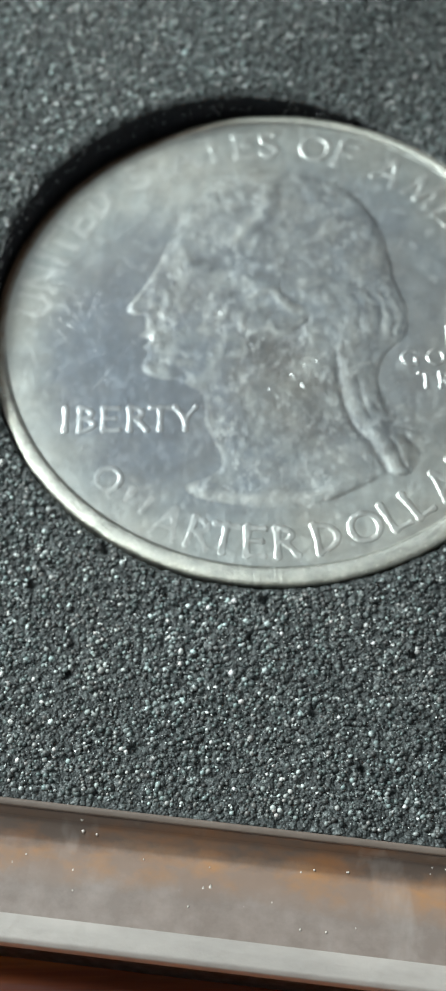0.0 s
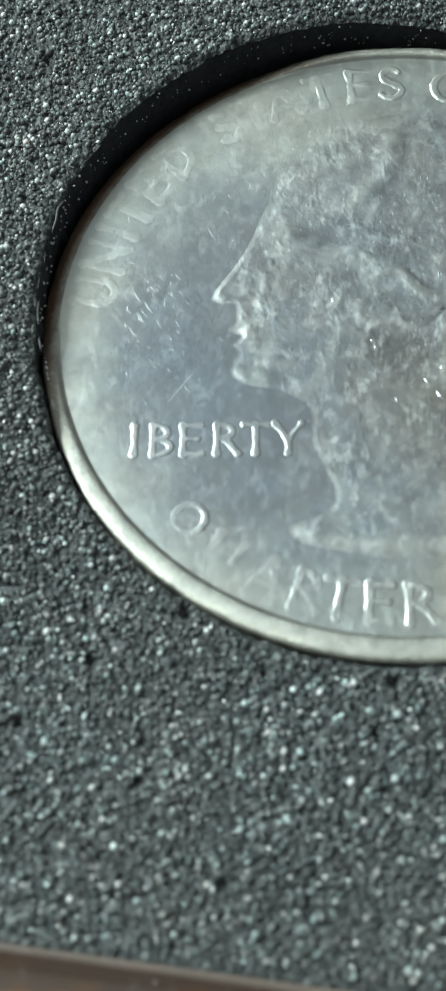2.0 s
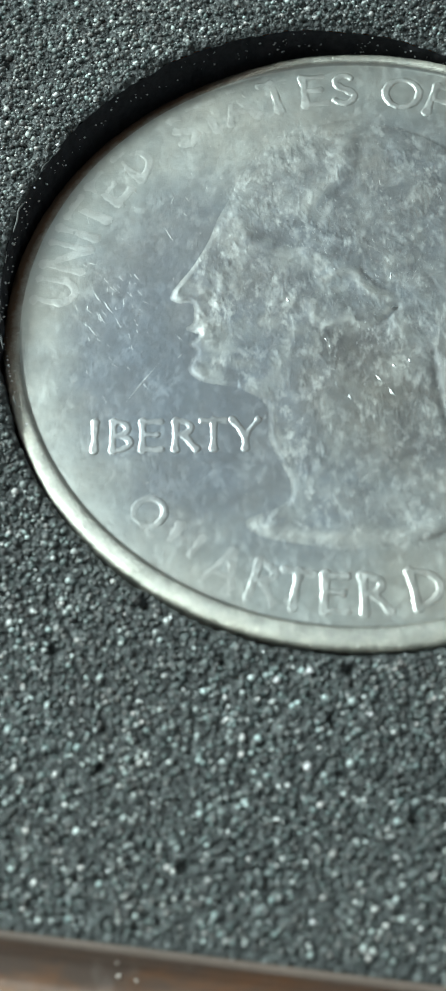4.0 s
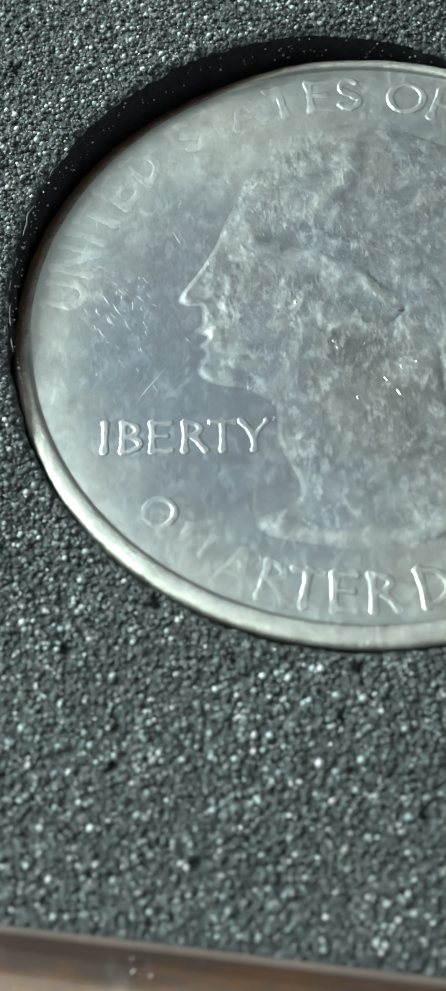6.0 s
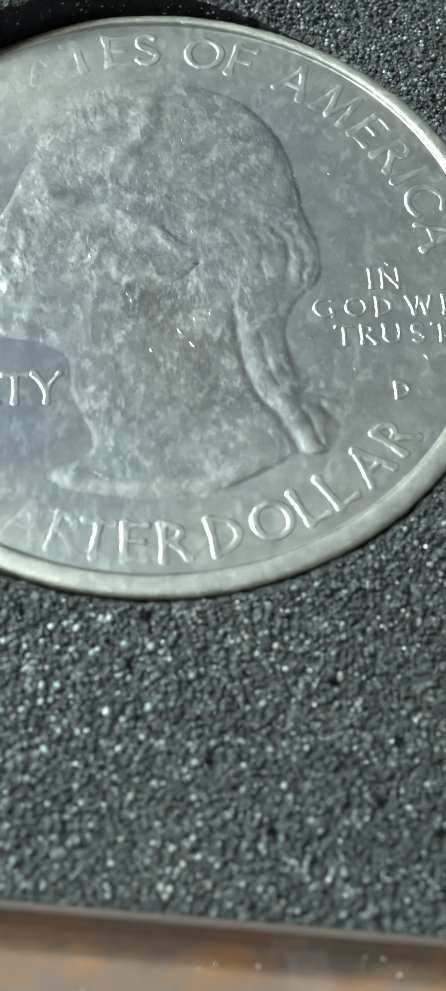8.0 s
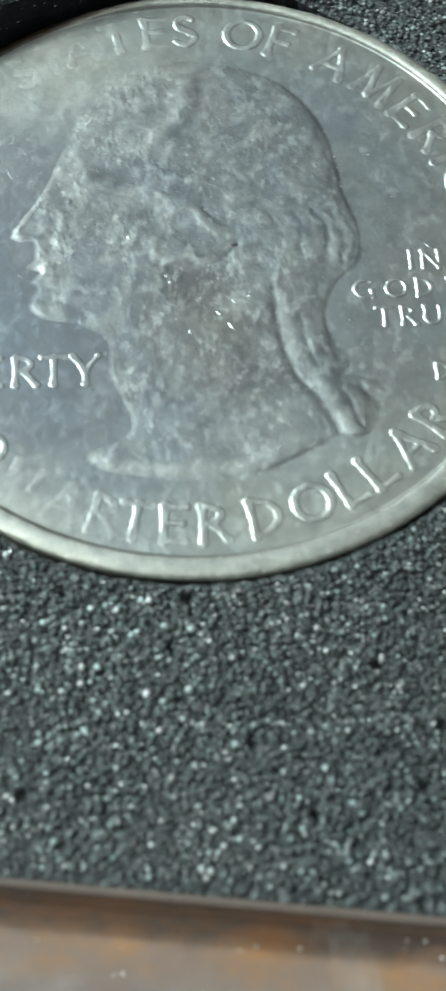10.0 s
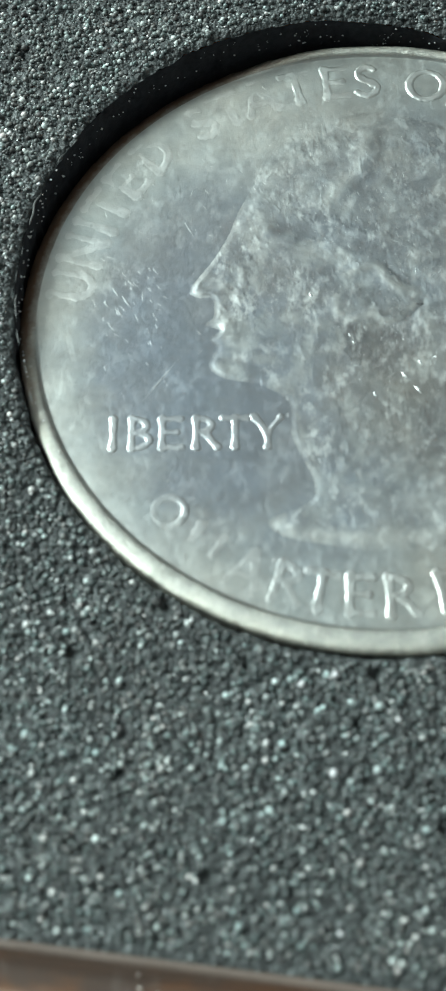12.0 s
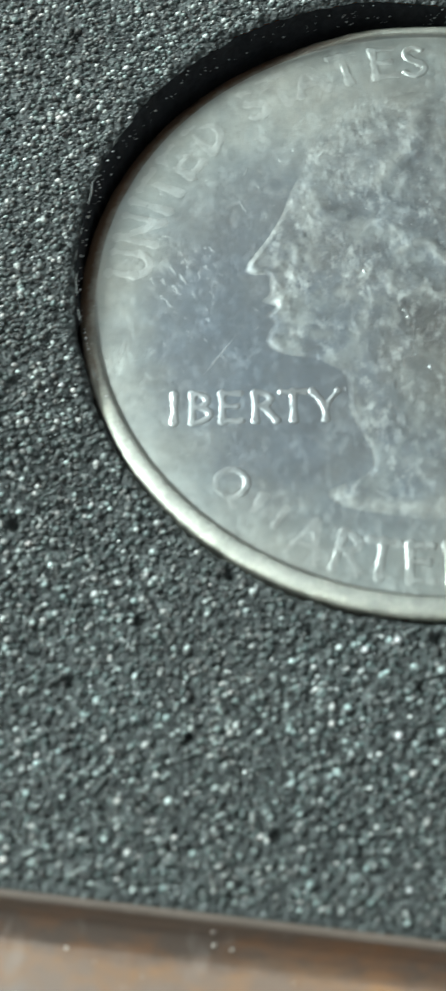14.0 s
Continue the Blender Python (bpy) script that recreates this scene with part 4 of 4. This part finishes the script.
# grime and painted shade in hollows and creases: line, width, how much
GRIMY_SHADED = (([(-0.88, -0.5), (-0.46, -0.62), (0.3, -0.65)], 0.4, 0.9), ([(-0.81, 1.14), (-0.39, 0.82)], 0.28, 0.6), ([(0.12, 2.5), (0.32, 1.9), (0.86, 1.48)], 0.11, 0.8), ([(-2.2, 2.1), (-2.1, 1.9)], 0.4, 0.5), ([(-0.9, 3.0), (-0.4, 3.0)], 0.3, 0.5),
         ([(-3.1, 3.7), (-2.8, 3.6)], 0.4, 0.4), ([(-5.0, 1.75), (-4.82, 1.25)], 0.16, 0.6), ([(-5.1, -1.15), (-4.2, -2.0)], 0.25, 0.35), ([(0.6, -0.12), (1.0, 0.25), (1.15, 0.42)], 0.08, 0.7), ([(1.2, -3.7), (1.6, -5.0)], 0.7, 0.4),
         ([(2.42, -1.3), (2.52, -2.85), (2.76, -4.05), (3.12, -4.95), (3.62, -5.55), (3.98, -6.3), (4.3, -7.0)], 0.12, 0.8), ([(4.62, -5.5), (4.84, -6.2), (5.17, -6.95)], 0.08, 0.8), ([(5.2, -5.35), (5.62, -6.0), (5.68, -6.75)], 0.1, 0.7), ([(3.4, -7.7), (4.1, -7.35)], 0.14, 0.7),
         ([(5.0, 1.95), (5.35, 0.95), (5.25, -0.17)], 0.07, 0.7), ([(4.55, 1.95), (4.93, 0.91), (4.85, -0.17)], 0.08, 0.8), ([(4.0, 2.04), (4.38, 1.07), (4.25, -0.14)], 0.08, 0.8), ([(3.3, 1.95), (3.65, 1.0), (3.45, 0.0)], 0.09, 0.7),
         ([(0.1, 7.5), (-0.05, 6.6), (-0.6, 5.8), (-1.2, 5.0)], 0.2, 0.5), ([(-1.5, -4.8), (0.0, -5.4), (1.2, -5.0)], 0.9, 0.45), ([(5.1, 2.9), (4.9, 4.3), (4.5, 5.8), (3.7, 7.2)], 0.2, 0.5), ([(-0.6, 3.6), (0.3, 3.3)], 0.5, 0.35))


def bust_wear_light(x, y):
    """Above 0 for rubbed metal and painted highlights, below 0 for grime and painted shade."""
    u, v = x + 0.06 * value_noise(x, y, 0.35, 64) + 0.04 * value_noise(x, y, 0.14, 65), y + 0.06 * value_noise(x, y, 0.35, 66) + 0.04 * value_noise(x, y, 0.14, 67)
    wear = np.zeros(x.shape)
    for line, width, much in RUBBED_LIT:
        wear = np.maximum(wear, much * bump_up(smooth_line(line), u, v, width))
    for line, width, much in GRIMY_SHADED:
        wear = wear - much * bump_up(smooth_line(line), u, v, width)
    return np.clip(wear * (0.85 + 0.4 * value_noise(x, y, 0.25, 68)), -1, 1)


def portrait_relief():
    """A plain low relief of a bust in profile, domed from its outline, with waves where the hair is."""
    step = 0.029
    xs, ys = np.arange(-6.8, 6.2, step), np.arange(-8.8, 9.0, step)
    x, y = np.meshgrid(xs, ys)
    z, d = bust_height(x, y)
    z = field_level(x, y) + np.where(d > -0.03, z + 0.0005, -0.003)
    v = np.stack([x, y, z], -1).reshape(-1, 3)
    f = grid_faces(len(ys), len(xs), False)
    f = f[(d.reshape(-1) > -0.09)[f].all(1)]
    used, again = np.unique(f, return_inverse=True)
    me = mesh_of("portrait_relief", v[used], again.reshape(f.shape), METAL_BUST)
    me.attributes.new("wear", "FLOAT", "POINT").data.foreach_set("value", bust_wear_light(v[used, 0], v[used, 1]).astype(np.float32))
    return part("portrait_relief", me, coin, "plain raised bust in profile", STRIKE)


portrait_relief()


THICK, THIN = 0.195, 0.148  # stroke widths of the lettering, in letter heights


def bar(x0, y0, x1, y1, w):
    """A straight stroke that flares at both ends: rows of x, y, width."""
    t = np.linspace(0, 1, 9)
    return np.stack([x0 + (x1 - x0) * t, y0 + (y1 - y0) * t, w * (0.92 + 0.38 * np.abs(2 * t - 1) ** 3)], -1)


def bow_stroke(cx, cy, rx, ry, a0, a1, turn=0.0):
    """A bowed stroke, thick where it runs upright and thin where it runs level."""
    a = np.radians(np.linspace(a0, a1, 19))
    return np.stack([cx + rx * np.cos(a), cy + ry * np.sin(a), THIN + (THICK - THIN) * np.abs(np.cos(a + radians(turn))) ** 1.3], -1)


STEM = bar(-0.24, 0.06, -0.24, 0.94, THICK)
ROUND = bow_stroke(0, 0.5, 0.42, 0.43, 0, 360)
GLYPHS = {
    "A": [bar(-0.36, 0.05, -0.01, 0.94, THIN), bar(0.0, 0.94, 0.36, 0.05, THICK), bar(-0.22, 0.34, 0.24, 0.34, THIN)],
    "B": [STEM, bow_stroke(-0.2, 0.73, 0.36, 0.21, -90, 90), bow_stroke(-0.2, 0.28, 0.43, 0.23, -90, 90)],
    "C": [bow_stroke(0.06, 0.5, 0.44, 0.43, 48, 312)],
    "D": [STEM, bow_stroke(-0.22, 0.5, 0.57, 0.42, -90, 90)],
    "E": [STEM, bar(-0.22, 0.93, 0.24, 0.93, THIN), bar(-0.22, 0.52, 0.16, 0.52, THIN), bar(-0.22, 0.07, 0.28, 0.07, THIN)],
    "F": [STEM, bar(-0.22, 0.93, 0.24, 0.93, THIN), bar(-0.22, 0.5, 0.16, 0.5, THIN)],
    "G": [bow_stroke(0.06, 0.5, 0.44, 0.43, 48, 300), bar(0.36, 0.1, 0.36, 0.44, THICK)],
    "I": [bar(0, 0.06, 0, 0.94, THICK)],
    "L": [STEM, bar(-0.22, 0.07, 0.28, 0.07, THIN)],
    "M": [bar(-0.44, 0.05, -0.31, 0.94, THIN), bar(-0.3, 0.94, 0.0, 0.12, THICK), bar(0.0, 0.12, 0.3, 0.94, THIN), bar(0.31, 0.94, 0.44, 0.05, THICK)],
    "N": [bar(-0.33, 0.05, -0.33, 0.94, THIN), bar(-0.33, 0.94, 0.33, 0.06, THICK), bar(0.33, 0.06, 0.33, 0.95, THIN)],
    "O": [ROUND],
    "Q": [ROUND, bar(0.16, 0.12, 0.5, 0.02, THICK)],
    "R": [STEM, bow_stroke(-0.2, 0.72, 0.37, 0.22, -90, 90), bar(0.0, 0.47, 0.32, 0.06, THICK)],
    "S": [bow_stroke(0.01, 0.72, 0.22, 0.21, 40, 250, 60), bow_stroke(-0.01, 0.29, 0.26, 0.23, 95, -145, 60), bar(-0.12, 0.6, 0.14, 0.42, THICK)],
    "T": [bar(0, 0.06, 0, 0.93, THICK), bar(-0.33, 0.93, 0.33, 0.93, THIN)],
    "U": [bar(-0.3, 0.35, -0.3, 0.94, THICK), bow_stroke(0, 0.36, 0.3, 0.3, 180, 360), bar(0.3, 0.36, 0.3, 0.94, THIN)],
    "W": [bar(-0.5, 0.94, -0.25, 0.08, THICK), bar(-0.25, 0.08, 0.0, 0.9, THIN), bar(0.0, 0.9, 0.25, 0.08, THICK), bar(0.25, 0.08, 0.5, 0.94, THIN)],
    "Y": [bar(-0.35, 0.94, 0.0, 0.46, THICK), bar(0.35, 0.94, 0.0, 0.46, THIN), bar(0, 0.06, 0, 0.46, THICK)],
}


def stroke_gap(strokes, x, y):
    """How far each place lies outside the nearest stroke's edge (below 0: on the stroke)."""
    gap = np.full(x.shape, 1e9)
    for rows in strokes:
        for (ax, ay, aw), (bx, by, bw) in zip(rows, rows[1:]):
            dx, dy = bx - ax, by - ay
            t = np.clip(((x - ax) * dx + (y - ay) * dy) / (dx * dx + dy * dy + 1e-12), 0, 1)
            gap = np.minimum(gap, np.hypot(x - ax - t * dx, y - ay - t * dy) - (aw + (bw - aw) * t) / 2)
    return gap


def letter(ch, x, y, turn, tall, relief, worn=0.3, bold=0.0):
    """One raised character with sloping flanks, rubbed down unevenly, its middle at x, y."""
    step = tall / 44
    u, v = np.meshgrid(np.arange(-0.68, 0.69, step / tall) * tall, np.arange(-0.85, 0.62, step / tall) * tall)
    gap = stroke_gap(GLYPHS[ch], u / tall, v / tall + 0.5) * tall - bold
    lot = int(2000 + 37 * x + 91 * y)
    gap = gap + 0.018 * value_noise(u, v, 0.16, lot)
    rub = np.clip(1 - worn * (0.9 + 1.2 * value_noise(u, v, 0.5, lot + 1) + 0.5 * value_noise(u, v, 0.2, lot + 2)), 0.3, 1.15)
    t = np.clip((0.014 - gap) / (0.052 + 0.016 * tall), 0, 1)
    z = relief * rub * t * t * (3 - 2 * t) - 0.0022 + 0.06 * relief * value_noise(u, v, 0.09, lot + 3)
    if relief < 0.0175:
        z = 0.6 * z
    pts = np.stack([u, v, z], -1).reshape(-1, 3)
    f = grid_faces(u.shape[0], u.shape[1], False)
    f = f[(gap.reshape(-1) < 0.03)[f].all(1)]
    used, again = np.unique(f, return_inverse=True)
    m = pose(x * MM, y * MM, float(field_level(x, y)) * MM, 0, 0, turn)
    return part("letter", mesh_of("letter", pts[used], again.reshape(f.shape), METAL_RUBBED if 0.0175 < relief < 0.0235 else METAL_HIGH), coin, "", m)


MIDDLE = (-0.17, 0.17)  # the struck design lies a little off the blank's middle
# character, angle on the ring, relief and wear
TOP = [("U", 171.8, 0.016, 0.45), ("N", 163.6, 0.012, 0.55), ("I", 157.5, 0.011, 0.5), ("T", 152.2, 0.010, 0.6), ("E", 145.0, 0.010, 0.7), ("D", 137.0, 0.014, 0.6), ("S", 124.6, 0.010, 0.7), ("T", 118.0, 0.010, 0.75),
       ("A", 111.5, 0.010, 0.7), ("T", 103.3, 0.018, 0.5), ("E", 95.2, 0.026, 0.4), ("S", 88.9, 0.035, 0.3), ("O", 76.8, 0.038, 0.2), ("F", 68.6, 0.035, 0.35), ("A", 56.5, 0.034, 0.5), ("M", 46.0, 0.032, 0.55),
       ("E", 36.8, 0.034, 0.5), ("R", 29.2, 0.032, 0.5), ("I", 23.0, 0.03, 0.5), ("C", 16.4, 0.042, 0.3), ("A", 7.7, 0.038, 0.4)]
LOW = [("Q", -132.9, 0.021, 0.5), ("U", -124.0, 0.010, 0.75), ("A", -115.0, 0.0095, 0.75), ("R", -107.5, 0.024, 0.5), ("T", -101.8, 0.028, 0.4), ("E", -94.8, 0.029, 0.35), ("R", -88.0, 0.029, 0.3), ("D", -79.2, 0.031, 0.2),
       ("O", -69.9, 0.036, 0.12), ("L", -62.4, 0.036, 0.15), ("L", -56.4, 0.036, 0.15), ("A", -48.6, 0.036, 0.2), ("R", -40.9, 0.045, 0.3)]
for ch, a, h, worn in TOP:
    letter(ch, MIDDLE[0] + 10.3 * math.cos(radians(a)), MIDDLE[1] + 10.3 * math.sin(radians(a)), a - 90, 1.5, h, worn, 0.022 if h < 0.025 else 0.008)
for ch, a, h, worn in LOW:
    ring = 9.95 if ch == "Q" else 10.3
    letter(ch, MIDDLE[0] + ring * math.cos(radians(a)), MIDDLE[1] + ring * math.sin(radians(a)), a + 90, 1.2 if ch == "Q" else 1.42, h, worn, 0.012)
for ch, x in (("I", -8.8), ("B", -7.9), ("E", -6.92), ("R", -5.82), ("T", -4.85), ("Y", -3.8)):
    letter(ch, x, -4.25, 0, 1.22, 0.029 if ch in "IY" else 0.025, 0.2, 0.008)
for ch, x in (("I", 7.43), ("N", 8.12)):
    letter(ch, x, -0.25, 0, 0.83, 0.034, 0.08, 0.008)
for ch, x in (("G", 5.7), ("O", 6.82), ("D", 7.74), ("W", 9.03), ("E", 10.07)):
    letter(ch, x, -1.41, 0, 0.8, 0.034, 0.08, 0.008)
for ch, x in (("T", 6.32), ("R", 7.12), ("U", 7.95), ("S", 8.84), ("T", 9.63)):
    letter(ch, x, -2.54, 0, 0.8, 0.034, 0.08, 0.008)
letter("D", 8.02, -4.79, 0, 0.68, 0.045, 0.15, 0.012)


# ---- dust in the pocket, scratches on the coin ----
def pocket_dust():
    rng = np.random.default_rng(61)
    n = 190
    a = np.radians(rng.uniform(62, 200, n))
    along = HOLE[0] * np.cos(a) + HOLE[1] * np.sin(a)
    rim = along + np.sqrt(along**2 - HOLE[0] ** 2 - HOLE[1] ** 2 + HOLE[2] ** 2) - 0.05
    x, y, r = rim * np.cos(a), rim * np.sin(a), 0.016 + 0.042 * rng.uniform(0, 1, n) ** 2
    z = foam_level(x, y) - rng.uniform(0.1, 1.1, n)
    v = np.stack([x, y, z], -1)[:, None] + OCTA_V[None] * r[:, None, None]
    f = OCTA_F[None] + 6 * np.arange(n)[:, None, None]
    tagged(part("dust", mesh_of("dust", v.reshape(-1, 3), f.reshape(-1, 3), GRAIN), foam, "fine white dust on the pocket wall"), kind="stuff")


pocket_dust()


def frayed_edge():
    """The thin pale skin that curls up where the pocket was cut, torn in places."""
    a = np.radians(np.arange(146, 216, 0.25))
    along = HOLE[0] * np.cos(a) + HOLE[1] * np.sin(a)
    rim = along + np.sqrt(along**2 - HOLE[0] ** 2 - HOLE[1] ** 2 + HOLE[2] ** 2) + 0.06 * value_noise(a * 12, a * 0, 0.5, 62)
    wide = np.clip(0.005 + 0.07 * value_noise(a * 12, a * 0 + 9, 0.45, 63), 0.001, None)
    rows = []
    for k, up in ((-0.5, 0.0), (0.0, 0.05), (0.5, 0.0)):
        x, y = (rim + k * wide) * np.cos(a), (rim + k * wide) * np.sin(a)
        rows.append(np.stack([x, y, foam_level(x, y) - 0.02 + up * (wide / 0.08)], -1))
    part("frayed_edge", mesh_of("frayed_edge", np.concatenate(rows), grid_faces(3, len(a), False), FRAY), foam, "thin pale torn edge of the pocket")


frayed_edge()


def sliver(x, y, length, turn, wide, tall):
    """A small raised burr: a ridge with pointed ends, lying on the coin's face."""
    c, s = math.cos(radians(turn)), math.sin(radians(turn))
    pts = [(-length / 2, 0, 0), (0, -wide, 0), (length / 2, 0, 0), (0, wide, 0), (-length / 6, 0, tall), (length / 6, 0, tall)]
    return [(x + px * c - py * s, y + px * s + py * c, pz) for px, py, pz in pts]


SLIVER_F = [(0, 1, 4), (1, 5, 4), (1, 2, 5), (2, 3, 5), (3, 4, 5), (3, 0, 4)]


def face_level(x, y):
    """How high the coin's face lies there: the field, or the bust over it."""
    return float(field_level(x, y) + bust_height(np.array([x]), np.array([y]))[0][0])


MARKS = ((-7.49, -2.33, 2.25, 55, 0.035, 0.02), (-9.07, 1.3, 0.55, -60, 0.05, 0.022), (-8.68, 0.87, 0.7, -58, 0.05, 0.022), (-8.89, 0.43, 0.5, -62, 0.045, 0.02), (-9.2, -0.09, 0.6, -55, 0.035, 0.016), (-9.35, 0.75, 0.4, -50, 0.035, 0.016),
         (-8.3, 0.2, 0.45, -64, 0.03, 0.015), (-6.61, 3.91, 0.8, -62, 0.025, 0.016), (-6.51, 5.47, 0.5, 70, 0.03, 0.018), (-9.81, 3.22, 0.45, -50, 0.03, 0.016), (-7.9, 5.9, 0.3, -60, 0.05, 0.02), (-8.3, 5.3, 0.35, -45, 0.05, 0.02),
         (1.2, 0.58, 0.28, 10, 0.1, 0.3), (0.97, -2.8, 0.42, -55, 0.06, 0.11), (0.56, -2.25, 0.36, -52, 0.05, 0.09), (1.08, -1.75, 0.22, -60, 0.05, 0.06), (1.63, -1.57, 0.2, -50, 0.05, 0.05), (-1.18, -0.65, 0.2, -60, 0.05, 0.05), (-1.06, -0.92, 0.16, -60, 0.05, 0.06), (-0.44, -2.95, 0.22, -70, 0.06, 0.06), (-2.44, 0.98, 0.24, -60, 0.06, 0.08), (3.5, -1.85, 0.7, 22, 0.05, 0.03), (3.2, -1.95, 0.4, 35, 0.035, 0.02), (1.15, 2.0, 0.4, 84, 0.03, 0.03), (1.75, 1.75, 0.35, 48, 0.03, 0.03),
         (1.95, 1.85, 0.3, 52, 0.025, 0.025), (7.9, 0.35, 0.35, -50, 0.03, 0.03), (7.65, 0.2, 0.3, 40, 0.03, 0.03), (9.0, 1.2, 0.22, 10, 0.06, 0.03), (7.6, 1.35, 0.2, 0, 0.06, 0.03), (5.0, -2.6, 0.22, 0, 0.07, 0.03), (9.7, -2.75, 0.55, -45, 0.035, 0.03),
         (9.7, 1.55, 1.3, 35, 0.02, 0.02), (4.95, 4.35, 0.24, -20, 0.05, 0.03), (5.05, 3.85, 0.2, 30, 0.05, 0.03), (6.9, 2.5, 0.22, -10, 0.05, 0.025), (6.2, 4.4, 0.2, -30, 0.05, 0.025), (8.85, -3.5, 0.35, -60, 0.03, 0.025), (6.4, -3.9, 0.25, -40, 0.03, 0.02),
         (-2.3, -7.6, 0.55, -45, 0.04, 0.02), (-2.15, -7.7, 0.5, -45, 0.03, 0.02), (2.3, -7.5, 0.4, 40, 0.05, 0.03), (2.05, -7.6, 0.3, -30, 0.04, 0.03), (0.7, 6.1, 0.55, 82, 0.025, 0.02), (0.95, 6.0, 0.4, -80, 0.025, 0.02))
for x, y, length, turn, wide, tall in MARKS:
    me = mesh_of("scratch", np.array(sliver(x, y, length, turn, wide, (0.6 if x > 4.6 else 0.24) * tall)) + (0, 0, face_level(x, y)), SLIVER_F, METAL_RUBBED, False)
    part("scratch", me, coin, "bright scratch", STRIKE)


def fine_scratches():
    rng = np.random.default_rng(71)
    marks = []
    while len(marks) < 760:
        lot = rng.uniform()
        if lot < 0.075:
            x, y = rng.normal((-8.4, 0.5), (0.9, 1.5))
            turn = rng.normal(-58, 14)
        elif lot < 0.85:
            x, y = rng.normal((0.2, 3.2), (2.9, 3.0))
            turn = rng.normal(-55, 30)
        else:
            a, q = rng.uniform(0, 6.28), 11.0 * math.sqrt(rng.uniform())
            x, y, turn = q * math.cos(a), q * math.sin(a), rng.uniform(-90, 90)
        if math.hypot(x, y) < 11:
            marks.append((x, y, turn, (0.2 if lot < 0.075 else 0.07) + 0.3 * rng.uniform() ** 2, rng.uniform(0.014, 0.034)))
    x, y = np.array([q[0] for q in marks]), np.array([q[1] for q in marks])
    level = field_level(x, y) + bust_height(x, y)[0]
    v, f = [], []
    for (px, py, turn, length, wide), z0 in zip(marks, level):
        k = len(v)
        v += [(p, q, z + z0 - 0.001) for p, q, z in sliver(px, py, length, turn, wide, 0.14 * wide)]
        f += [tuple(k + i for i in t) for t in SLIVER_F]
    tagged(part("fine_wear", mesh_of("fine_wear", v, f, METAL_RUBBED, False), coin, "fine bright wear marks", STRIKE), kind="stuff")


fine_scratches()
